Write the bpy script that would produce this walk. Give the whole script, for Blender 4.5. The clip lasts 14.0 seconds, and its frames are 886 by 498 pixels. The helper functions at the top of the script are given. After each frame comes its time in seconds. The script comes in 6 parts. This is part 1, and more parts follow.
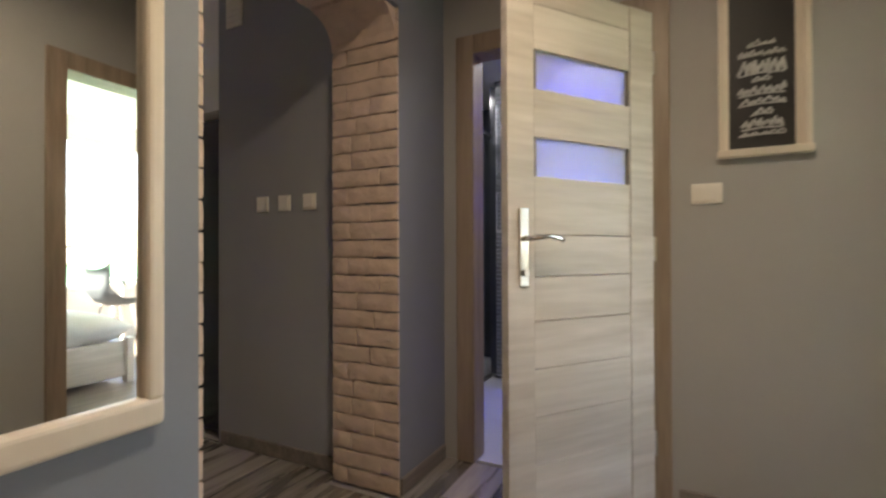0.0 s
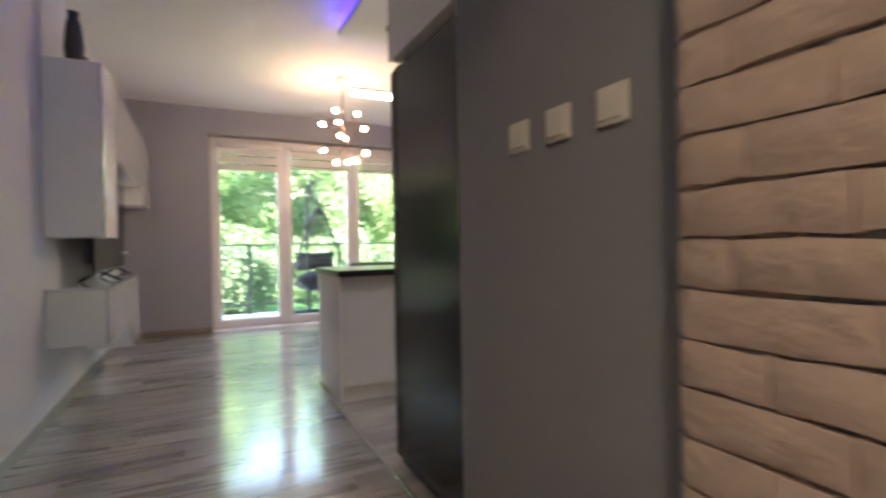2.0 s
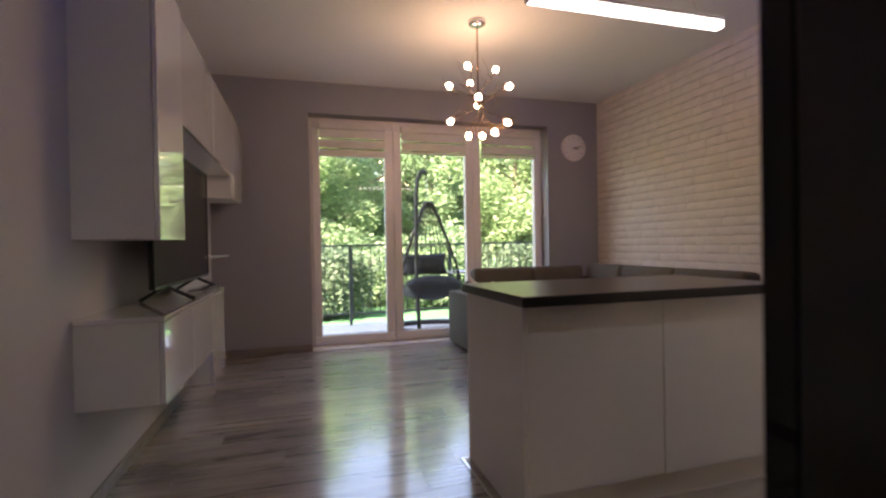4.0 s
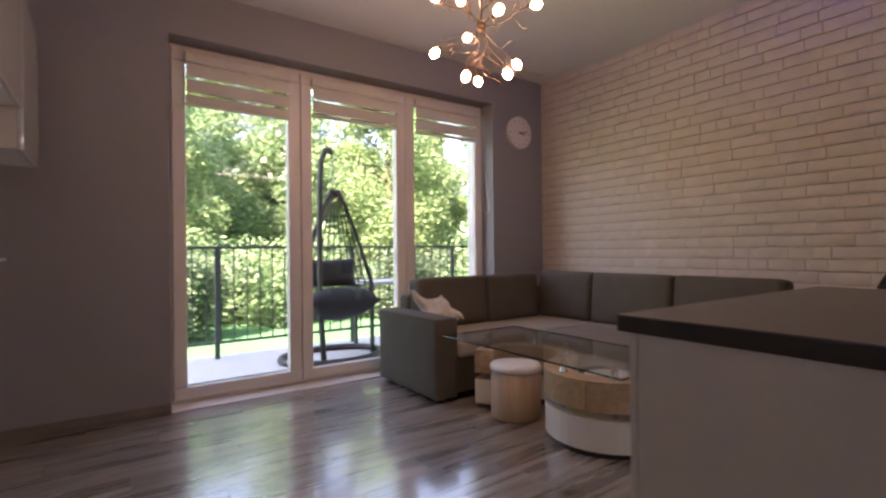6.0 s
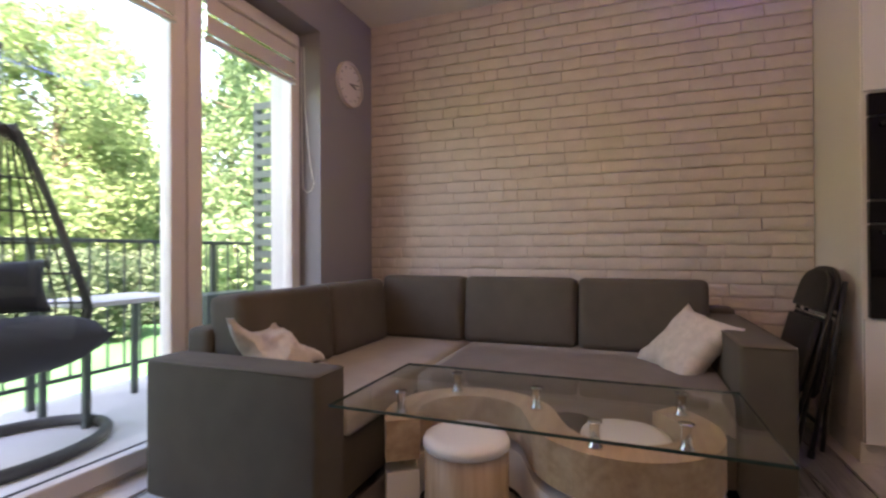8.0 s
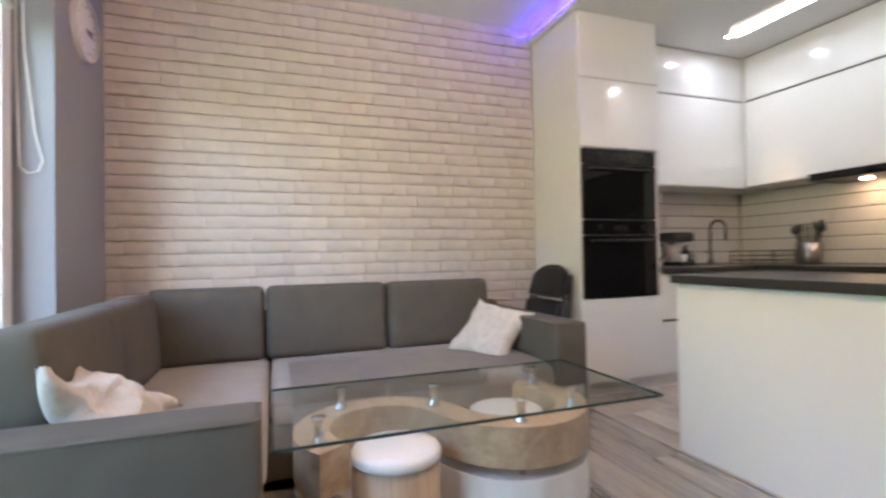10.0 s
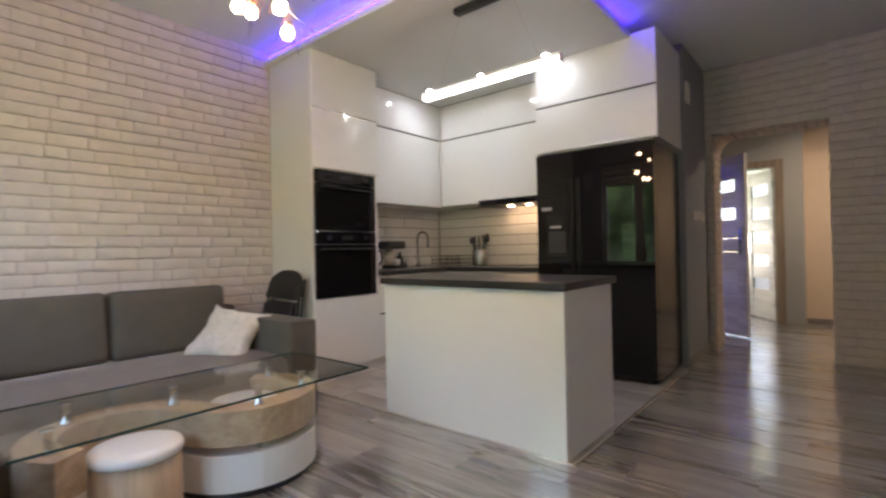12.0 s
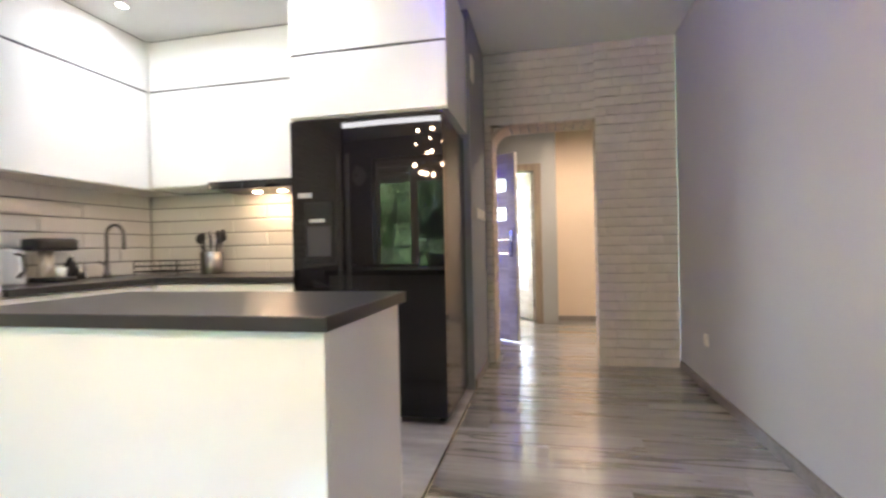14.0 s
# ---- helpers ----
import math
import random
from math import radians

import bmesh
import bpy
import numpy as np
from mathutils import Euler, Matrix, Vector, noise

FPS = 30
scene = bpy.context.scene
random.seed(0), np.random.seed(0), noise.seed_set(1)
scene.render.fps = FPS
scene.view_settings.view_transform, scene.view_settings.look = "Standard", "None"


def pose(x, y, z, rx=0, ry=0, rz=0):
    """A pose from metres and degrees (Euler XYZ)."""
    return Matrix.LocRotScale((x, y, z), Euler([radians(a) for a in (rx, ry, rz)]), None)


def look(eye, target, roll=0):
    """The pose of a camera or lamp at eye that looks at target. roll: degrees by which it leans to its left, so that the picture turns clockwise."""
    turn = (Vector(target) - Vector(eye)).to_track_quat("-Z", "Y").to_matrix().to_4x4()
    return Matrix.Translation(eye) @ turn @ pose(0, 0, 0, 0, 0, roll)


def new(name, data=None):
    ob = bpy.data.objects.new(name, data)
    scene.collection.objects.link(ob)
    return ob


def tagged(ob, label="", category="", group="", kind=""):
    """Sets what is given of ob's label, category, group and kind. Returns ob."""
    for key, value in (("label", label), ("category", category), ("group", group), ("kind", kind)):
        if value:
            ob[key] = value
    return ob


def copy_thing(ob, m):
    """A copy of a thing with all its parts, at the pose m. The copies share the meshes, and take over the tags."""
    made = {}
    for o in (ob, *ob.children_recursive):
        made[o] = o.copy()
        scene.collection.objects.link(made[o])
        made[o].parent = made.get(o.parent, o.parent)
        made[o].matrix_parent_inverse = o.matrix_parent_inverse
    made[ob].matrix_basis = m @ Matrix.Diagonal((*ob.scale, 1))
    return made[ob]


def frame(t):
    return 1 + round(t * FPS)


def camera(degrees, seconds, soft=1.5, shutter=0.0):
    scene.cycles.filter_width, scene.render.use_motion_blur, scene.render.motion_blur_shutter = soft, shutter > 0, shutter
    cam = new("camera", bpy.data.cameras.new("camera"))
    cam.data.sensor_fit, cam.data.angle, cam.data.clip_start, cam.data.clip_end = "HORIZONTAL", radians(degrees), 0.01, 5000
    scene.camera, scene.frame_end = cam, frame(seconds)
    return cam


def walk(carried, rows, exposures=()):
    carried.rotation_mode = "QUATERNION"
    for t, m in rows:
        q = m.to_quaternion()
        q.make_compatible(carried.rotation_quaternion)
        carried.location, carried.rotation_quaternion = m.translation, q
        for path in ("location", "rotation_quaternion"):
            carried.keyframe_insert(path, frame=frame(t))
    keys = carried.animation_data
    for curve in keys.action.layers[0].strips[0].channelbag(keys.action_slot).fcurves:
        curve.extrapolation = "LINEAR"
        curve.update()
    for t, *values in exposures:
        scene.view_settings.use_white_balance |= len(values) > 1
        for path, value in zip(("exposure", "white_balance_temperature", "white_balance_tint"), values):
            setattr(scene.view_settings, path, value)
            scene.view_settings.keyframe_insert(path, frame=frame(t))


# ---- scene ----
cam = camera(86.0, 14.0, soft=2.4, shutter=0.5)
PATH = [
    (0, (-0.216, -1.446, 1.039), (1.574, -0.555, 1.053), -0.2),
    (0.5, (0.112, -1.289, 1.016), (1.823, -0.253, 1.034), -0.2),
    (1, (0.408, -1.08, 1.016), (1.951, 0.192, 1.023), -0.2),
    (1.5, (0.658, -0.809, 1.008), (1.917, 0.745, 1.004), -0.2),
    (2, (0.836, -0.524, 1.013), (1.736, 1.262, 0.997), -1.0),
    (2.5, (0.91, -0.18, 1.04), (1.4, 1.759, 1.021), -1.5),
    (5, (0.687, 1.643, 1.055), (1.498, 3.471, 1.045), -0.4),
    (5.5, (0.617, 2.032, 1.024), (1.618, 3.763, 1.018), -0.4),
    (6, (0.618, 2.441, 1.015), (1.761, 4.082, 1.022), -0.6),
    (6.5, (0.684, 2.836, 1.044), (1.992, 4.35, 1.033), -0.3),
    (7, (0.792, 3.269, 1.022), (2.331, 4.545, 1.012), -0.2),
    (9.5, (1.194, 4.829, 0.969), (3.174, 4.551, 1.001), -0.7),
    (10, (1.025, 4.978, 0.977), (2.909, 4.305, 1.005), -1.0),
    (10.5, (0.805, 5.102, 1.009), (2.526, 4.082, 1.025), -1.2),
    (11, (0.664, 5.2, 1.024), (2.255, 3.987, 1.037), -1.2),
    (11.5, (0.566, 5.26, 1.03), (2.01, 3.877, 1.042), -1.2),
    (12, (0.597, 5.217, 1.025), (1.876, 3.679, 1.034), -1.2),
    (12.5, (0.726, 5.042, 1.004), (1.792, 3.35, 1.012), -1.1),
    (13, (0.858, 4.825, 1.01), (1.728, 3.025, 1.009), -1.2),
    (13.5, (0.982, 4.536, 1.004), (1.649, 2.65, 1.006), -1.1),
    (14, (1.057, 4.207, 1.026), (1.483, 2.253, 1.021), -1.2),
]

EXPOSURES = [(0, 4.3, 7250, 13), (0.5, 4.5, 7250, 14), (1, 5.22, 6950, 11), (1.5, 4.97, 6950, 14), (2, 4.55, 7000, 16), (2.5, 3.5, 7200, 18), (2.8, 3.35, 7400, 20), (5, 3.52, 7900, 33), (6.5, 3.33, 8000, 34), (7.2, 3.33, 8050, 34), (9.5, 4.55, 6950, 20), (10, 4.72, 6650, 18), (11, 4.6, 7050, 18), (11.5, 4.26, 7100, 18), (12.5, 4.4, 6850, 17), (13.5, 4.88, 6700, 16), (14, 5.5, 6700, 15)]
walk(cam, [(t, look(e, g, r)) for t, e, g, r in PATH], EXPOSURES)

# ---- world and sun ----
world = bpy.data.worlds.new("world")
scene.world = world
world.use_nodes = True
wn = world.node_tree
sky = wn.nodes.new("ShaderNodeTexSky")
sky.sky_type = "NISHITA"
sky.sun_disc = False
sky.sun_elevation = radians(44.5)
sky.sun_rotation = radians(235.5)
wn.links.new(sky.outputs[0], wn.nodes["Background"].inputs[0])
wn.nodes["Background"].inputs[1].default_value = 0.15
sun = new("sun", bpy.data.lights.new("sun", "SUN"))
sun.data.energy = 5.0
sun.data.angle = radians(0.5)
sun.data.color = (1.0, 0.94, 0.84)
sun.matrix_world = look((-8, -5.5, 9.5), (0, 0, 0))


def glow(name, color, strength):
    m = bpy.data.materials.new(name)
    m.use_nodes = True
    b = m.node_tree.nodes["Principled BSDF"]
    b.inputs["Base Color"].default_value = (*color, 1)
    b.inputs["Emission Color"].default_value = (*color, 1)
    b.inputs["Emission Strength"].default_value = strength
    return m


BULB = glow("warm_bulb", (1.0, 0.72, 0.48), 9.8)
TUBE = glow("kitchen_tube", (0.95, 0.97, 1.0), 0.66)
LED = glow("blue_led", (0.05, 0.02, 1.0), 1.1)
BATH_LED = glow("bath_blue_led", (0.03, 0.05, 1.0), 2.8)
BATH_LAMP = glow("bath_downlight", (0.88, 0.92, 1.0), 42)
HOOD_LAMP = glow("hood_lamp", (1.0, 0.70, 0.42), 3.8)
HALL_LAMP = glow("hall_lamp_glass", (1.0, 0.86, 0.70), 6.5)
SPOT = glow("kitchen_downlight", (0.80, 0.90, 1.0), 34)

# ---- materials ----
def nodes_of(m):
    return m.node_tree.nodes, m.node_tree.links


def surface(name, color, rough=0.5, metal=0.0, var=0.12, scale=3.0, fine=60.0, bump=0.02, dist=0.004, stretch=(1, 1, 1), coat=0.0, randomise=0.0, rough_var=0.1, spec=0.5, sheen=0.0):
    """Paint, cloth, plastic and the like: colour that varies at two scales, fine relief, uneven gloss."""
    m = bpy.data.materials.new(name)
    m.use_nodes = True
    n, l = nodes_of(m)
    b = n["Principled BSDF"]
    tc = n.new("ShaderNodeTexCoord")
    mp = n.new("ShaderNodeMapping")
    mp.inputs["Scale"].default_value = stretch
    l.new(tc.outputs["Object"], mp.inputs["Vector"])
    vec = mp.outputs["Vector"]
    if randomise:
        oi = n.new("ShaderNodeObjectInfo")
        add = n.new("ShaderNodeVectorMath")
        add.operation = "ADD"
        mul = n.new("ShaderNodeMath")
        mul.operation = "MULTIPLY"
        mul.inputs[1].default_value = 37.0
        l.new(oi.outputs["Random"], mul.inputs[0])
        l.new(vec, add.inputs[0])
        l.new(mul.outputs[0], add.inputs[1])
        vec = add.outputs[0]
    big = n.new("ShaderNodeTexNoise")
    big.inputs["Scale"].default_value = scale
    big.inputs["Detail"].default_value = 4
    small = n.new("ShaderNodeTexNoise")
    small.inputs["Scale"].default_value = fine
    small.inputs["Detail"].default_value = 3
    l.new(vec, big.inputs["Vector"])
    l.new(vec, small.inputs["Vector"])
    mix = n.new("ShaderNodeMath")
    mix.operation = "MULTIPLY_ADD"
    mix.inputs[1].default_value = 0.35
    l.new(small.outputs["Fac"], mix.inputs[0])
    l.new(big.outputs["Fac"], mix.inputs[2])
    value = mix.outputs[0]
    if randomise:
        rr = n.new("ShaderNodeMath")
        rr.operation = "MULTIPLY_ADD"
        rr.inputs[1].default_value = randomise
        l.new(oi.outputs["Random"], rr.inputs[0])
        l.new(value, rr.inputs[2])
        value = rr.outputs[0]
    ramp = n.new("ShaderNodeValToRGB")
    mid = 0.675 + randomise * 0.5
    ramp.color_ramp.elements[0].position = max(0.0, mid - 0.35)
    ramp.color_ramp.elements[1].position = min(1.0, mid + 0.35)
    ramp.color_ramp.elements[0].color = (*[c * (1 - var) for c in color], 1)
    ramp.color_ramp.elements[1].color = (*[min(0.95, c * (1 + var)) for c in color], 1)
    l.new(value, ramp.inputs[0])
    l.new(ramp.outputs[0], b.inputs["Base Color"])
    rg = n.new("ShaderNodeMapRange")
    rg.inputs["To Min"].default_value = max(0.02, rough - rough_var * rough)
    rg.inputs["To Max"].default_value = min(1.0, rough + rough_var * rough)
    l.new(big.outputs["Fac"], rg.inputs["Value"])
    l.new(rg.outputs[0], b.inputs["Roughness"])
    b.inputs["Metallic"].default_value = metal
    b.inputs["Specular IOR Level"].default_value = spec
    b.inputs["Coat Weight"].default_value = coat
    b.inputs["Coat Roughness"].default_value = 0.05
    b.inputs["Sheen Weight"].default_value = sheen
    if bump:
        bp = n.new("ShaderNodeBump")
        bp.inputs["Strength"].default_value = min(1.0, bump)
        bp.inputs["Distance"].default_value = dist
        l.new(small.outputs["Fac"], bp.inputs["Height"])
        l.new(bp.outputs[0], b.inputs["Normal"])
    return m


def wood(name, dark, light, along="x", grain=9.0, rough=0.35, randomise=True, bump=0.05, tone=0.3):
    """Grain stretched along one axis, streaks at two scales, a tone of its own for each piece."""
    m = bpy.data.materials.new(name)
    m.use_nodes = True
    n, l = nodes_of(m)
    b = n["Principled BSDF"]
    tc = n.new("ShaderNodeTexCoord")
    mp = n.new("ShaderNodeMapping")
    mp.inputs["Scale"].default_value = {"x": (0.09, 1, 1), "y": (1, 0.09, 1), "z": (1, 1, 0.09)}[along]
    l.new(tc.outputs["Object"], mp.inputs["Vector"])
    oi = n.new("ShaderNodeObjectInfo")
    mul = n.new("ShaderNodeMath")
    mul.operation = "MULTIPLY"
    mul.inputs[1].default_value = 53.0 if randomise else 0.0
    l.new(oi.outputs["Random"], mul.inputs[0])
    add = n.new("ShaderNodeVectorMath")
    l.new(mp.outputs[0], add.inputs[0])
    l.new(mul.outputs[0], add.inputs[1])
    n1 = n.new("ShaderNodeTexNoise")
    n1.inputs["Scale"].default_value = grain
    n1.inputs["Detail"].default_value = 6
    n1.inputs["Distortion"].default_value = 1.2
    n2 = n.new("ShaderNodeTexNoise")
    n2.inputs["Scale"].default_value = grain * 7
    n2.inputs["Detail"].default_value = 4
    l.new(add.outputs[0], n1.inputs["Vector"])
    l.new(add.outputs[0], n2.inputs["Vector"])
    s1 = n.new("ShaderNodeMath")
    s1.operation = "MULTIPLY_ADD"
    s1.inputs[1].default_value = 0.4
    l.new(n2.outputs["Fac"], s1.inputs[0])
    l.new(n1.outputs["Fac"], s1.inputs[2])
    s2 = n.new("ShaderNodeMath")
    s2.operation = "MULTIPLY_ADD"
    s2.inputs[1].default_value = tone if randomise else 0.0
    l.new(oi.outputs["Random"], s2.inputs[0])
    l.new(s1.outputs[0], s2.inputs[2])
    ramp = n.new("ShaderNodeValToRGB")
    c = 0.7 + (tone * 0.5 if randomise else 0)
    ramp.color_ramp.elements[0].position = c - 0.26
    ramp.color_ramp.elements[1].position = min(1.0, c + 0.22)
    ramp.color_ramp.elements[0].color = (*dark, 1)
    ramp.color_ramp.elements[1].color = (*light, 1)
    l.new(s2.outputs[0], ramp.inputs[0])
    l.new(ramp.outputs[0], b.inputs["Base Color"])
    rg = n.new("ShaderNodeMapRange")
    rg.inputs["To Min"].default_value = rough * 0.8
    rg.inputs["To Max"].default_value = rough * 1.3
    l.new(n1.outputs["Fac"], rg.inputs["Value"])
    l.new(rg.outputs[0], b.inputs["Roughness"])
    bp = n.new("ShaderNodeBump")
    bp.inputs["Strength"].default_value = bump
    bp.inputs["Distance"].default_value = 0.002
    l.new(s1.outputs[0], bp.inputs["Height"])
    l.new(bp.outputs[0], b.inputs["Normal"])
    return m


def glass(name, tint=(1, 1, 1), rough=0.0, alpha=0.12):
    """A thin pane: mostly clear, with a mirror-like sheen that grows at grazing angles."""
    m = bpy.data.materials.new(name)
    m.use_nodes = True
    n, l = nodes_of(m)
    out = n["Material Output"]
    n.remove(n["Principled BSDF"])
    tr = n.new("ShaderNodeBsdfTransparent")
    tr.inputs[0].default_value = (*tint, 1)
    gl = n.new("ShaderNodeBsdfGlossy")
    gl.inputs["Roughness"].default_value = rough
    lw = n.new("ShaderNodeLayerWeight")
    lw.inputs[0].default_value = 0.5
    pw = n.new("ShaderNodeMath")
    pw.operation = "POWER"
    pw.inputs[1].default_value = 5.0
    l.new(lw.outputs["Facing"], pw.inputs[0])
    ma = n.new("ShaderNodeMath")
    ma.operation = "MULTIPLY_ADD"
    ma.inputs[1].default_value = 0.9
    ma.inputs[2].default_value = 0.03
    l.new(pw.outputs[0], ma.inputs[0])
    mx = n.new("ShaderNodeMixShader")
    l.new(ma.outputs[0], mx.inputs[0])
    l.new(tr.outputs[0], mx.inputs[1])
    l.new(gl.outputs[0], mx.inputs[2])
    l.new(mx.outputs[0], out.inputs[0])
    return m


def leaf_material(name, dark, light):
    m = bpy.data.materials.new(name)
    m.use_nodes = True
    n, l = nodes_of(m)
    b = n["Principled BSDF"]
    geo = n.new("ShaderNodeNewGeometry")
    ramp = n.new("ShaderNodeValToRGB")
    ramp.color_ramp.elements[0].color = (*dark, 1)
    ramp.color_ramp.elements[1].color = (*light, 1)
    l.new(geo.outputs["Random Per Island"], ramp.inputs[0])
    l.new(ramp.outputs[0], b.inputs["Base Color"])
    b.inputs["Roughness"].default_value = 0.55
    tl = n.new("ShaderNodeBsdfTranslucent")
    l.new(ramp.outputs[0], tl.inputs[0])
    mx = n.new("ShaderNodeMixShader")
    mx.inputs[0].default_value = 0.55
    l.new(b.outputs[0], mx.inputs[1])
    l.new(tl.outputs[0], mx.inputs[2])
    l.new(mx.outputs[0], n["Material Output"].inputs[0])
    return m


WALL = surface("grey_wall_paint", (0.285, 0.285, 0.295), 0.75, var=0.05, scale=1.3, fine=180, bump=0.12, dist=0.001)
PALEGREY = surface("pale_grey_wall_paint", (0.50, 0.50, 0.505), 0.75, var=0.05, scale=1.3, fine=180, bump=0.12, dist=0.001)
HALLPAINT = surface("hall_wall_paint", (0.365, 0.35, 0.325), 0.75, var=0.05, scale=1.3, fine=180, bump=0.12, dist=0.001)
BLUEGREY = surface("blue_grey_wall_paint", (0.215, 0.228, 0.257), 0.7, var=0.05, scale=1.5, fine=180, bump=0.12, dist=0.001)
CEIL = surface("white_ceiling_paint", (0.74, 0.73, 0.72), 0.8, var=0.03, scale=1.0, fine=150, bump=0.08, dist=0.001)
# Cream pushed towards orange: the lamp's warm glow is in this colour.
CREAM = surface("lamp_warmed_cream_paint", (0.72, 0.56, 0.41), 0.7, var=0.04, scale=1.2, fine=160, bump=0.1, dist=0.001)
BRICK = surface("whitewashed_brick", (0.615, 0.54, 0.475), 0.8, var=0.10, scale=7, fine=60, bump=0.5, dist=0.004, randomise=0.10)
BRICKWARM = surface("cream_brick_slip", (0.57, 0.447, 0.36), 0.85, var=0.16, scale=11, fine=24, bump=0.9, dist=0.011, randomise=0.12)
MORTAR = surface("brick_mortar", (0.45, 0.39, 0.335), 0.95, var=0.15, scale=12, fine=120, bump=0.5)
WHITE = surface("white_high_gloss_front", (0.89, 0.885, 0.87), 0.12, var=0.02, scale=0.9, fine=25, bump=0.01, dist=0.0004, coat=1.0)
TVWHITE = surface("white_mirror_gloss_front", (0.78, 0.77, 0.75), 0.06, var=0.02, scale=0.9, fine=25, bump=0.0, coat=1.0, spec=1.0)
WHITESATIN = surface("white_satin_lacquer", (0.78, 0.76, 0.72), 0.3, var=0.03, scale=2, fine=50, bump=0.03, dist=0.001)
SHADOWGAP = surface("gap_shade", (0.04, 0.04, 0.042), 0.6, var=0.1, bump=0)
WORKTOP = surface("dark_stone_worktop", (0.034, 0.033, 0.034), 0.28, var=0.05, scale=9, fine=300, bump=0.0, rough_var=0.04)
BLACKGLOSS = surface("black_glass", (0.008, 0.008, 0.009), 0.025, var=0.1, scale=1, fine=20, bump=0.012, dist=0.0005, spec=0.34)
BLACKSIDE = surface("black_lacquered_steel", (0.010, 0.010, 0.011), 0.2, var=0.1, scale=1, fine=20, bump=0)
BLACKMATT = surface("black_plastic", (0.015, 0.015, 0.016), 0.4, var=0.2, bump=0.05)
TVBLACK = surface("tv_screen", (0.006, 0.006, 0.007), 0.12, var=0.1, bump=0)
CHROME = surface("brushed_chrome", (0.75, 0.74, 0.72), 0.16, 1.0, var=0.05, fine=200, bump=0.02, dist=0.0006)
DARKSTEEL = surface("dark_brushed_steel", (0.22, 0.21, 0.20), 0.28, 1.0, var=0.1, fine=160, bump=0.02, dist=0.0006)
BRONZE = surface("bronze_wire", (0.27, 0.165, 0.10), 0.25, 1.0, var=0.2, bump=0)
SOFA = surface("grey_sofa_fabric", (0.096, 0.084, 0.065), 0.9, var=0.16, scale=9, fine=330, bump=0.5, dist=0.0018, sheen=0.03)
SEAT = surface("light_grey_seat_throw", (0.39, 0.345, 0.29), 0.9, var=0.12, scale=8, fine=260, bump=0.5, dist=0.002, sheen=0.15)
PILLOW = surface("cream_fluffy_cushion", (0.62, 0.57, 0.50), 0.95, var=0.18, scale=26, fine=160, bump=0.8, dist=0.006, sheen=0.4)
PVC = surface("white_window_frame", (0.74, 0.70, 0.66), 0.35, var=0.04, scale=2, fine=40, bump=0.02, dist=0.001)
BLIND = surface("white_roller_blind_fabric", (0.66, 0.64, 0.58), 0.85, var=0.06, scale=5, fine=240, bump=0.2, dist=0.001)
RAIL = surface("dark_green_grey_rail", (0.05, 0.065, 0.06), 0.45, var=0.2, scale=9, bump=0.1)
WICKER = surface("dark_wicker", (0.035, 0.034, 0.033), 0.55, var=0.3, scale=30, bump=0.3)
CUSHDARK = surface("charcoal_outdoor_cushion", (0.03, 0.03, 0.035), 0.85, var=0.2, scale=10, fine=200, bump=0.4)
CONCRETE = surface("balcony_tile", (0.60, 0.58, 0.57), 0.7, var=0.1, scale=4, fine=80, bump=0.2)
GRASS = surface("lawn", (0.045, 0.165, 0.07), 0.9, var=0.4, scale=0.8, fine=30, bump=0.9, dist=0.03)
BARK = surface("bark", (0.10, 0.08, 0.06), 0.95, var=0.4, scale=6, fine=40, bump=0.9, dist=0.02, stretch=(1, 1, 0.2))
LEAFA = leaf_material("sunny_leaves", (0.15, 0.25, 0.11), (0.35, 0.49, 0.26))
LEAFB = leaf_material("deep_leaves", (0.105, 0.195, 0.10), (0.27, 0.41, 0.22))
RENDERWALL = surface("pale_facade", (0.6, 0.58, 0.54), 0.85, var=0.08, bump=0.2)
FLOORWOOD = wood("grey_brown_laminate", (0.084, 0.073, 0.064), (0.40, 0.362, 0.327), "x", 10, 0.27, tone=0.22)
DOORWOOD = wood("pale_oak_door", (0.46, 0.398, 0.335), (0.69, 0.625, 0.555), "x", 7, 0.42, randomise=True, tone=0.12)
FRAMEWOOD = wood("oak_door_frame", (0.20, 0.145, 0.10), (0.34, 0.26, 0.19), "z", 9, 0.45, randomise=False)
TABLEWOOD = wood("light_oak_veneer", (0.33, 0.22, 0.13), (0.55, 0.41, 0.265), "x", 8, 0.38, randomise=False)
STOOLWOOD = wood("oak_stool_side", (0.34, 0.23, 0.14), (0.55, 0.415, 0.28), "z", 8, 0.4, randomise=True, tone=0.1)
BASEB = wood("oak_skirting", (0.12, 0.10, 0.085), (0.26, 0.22, 0.19), "x", 8, 0.4, randomise=False)
KTILE = surface("marbled_floor_tile", (0.42, 0.39, 0.36), 0.18, var=0.45, scale=3.5, fine=16, bump=0.02, randomise=0.15, stretch=(0.35, 1, 1))
SPLASHJOINT = surface("tile_joint", (0.20, 0.185, 0.17), 0.9, var=0.1)
GROUT = surface("grey_grout", (0.30, 0.29, 0.28), 0.9, var=0.1)
METRO = surface("white_bevelled_tile", (0.74, 0.71, 0.67), 0.14, var=0.03, scale=3, fine=20, bump=0.02, randomise=0.05)
MOSAIC = surface("grey_mosaic", (0.19, 0.20, 0.215), 0.22, var=0.35, scale=14, fine=60, bump=0.1, randomise=0.2)
BATHTILE = surface("pale_bath_tile", (0.62, 0.62, 0.64), 0.2, var=0.06, scale=3, bump=0.02)
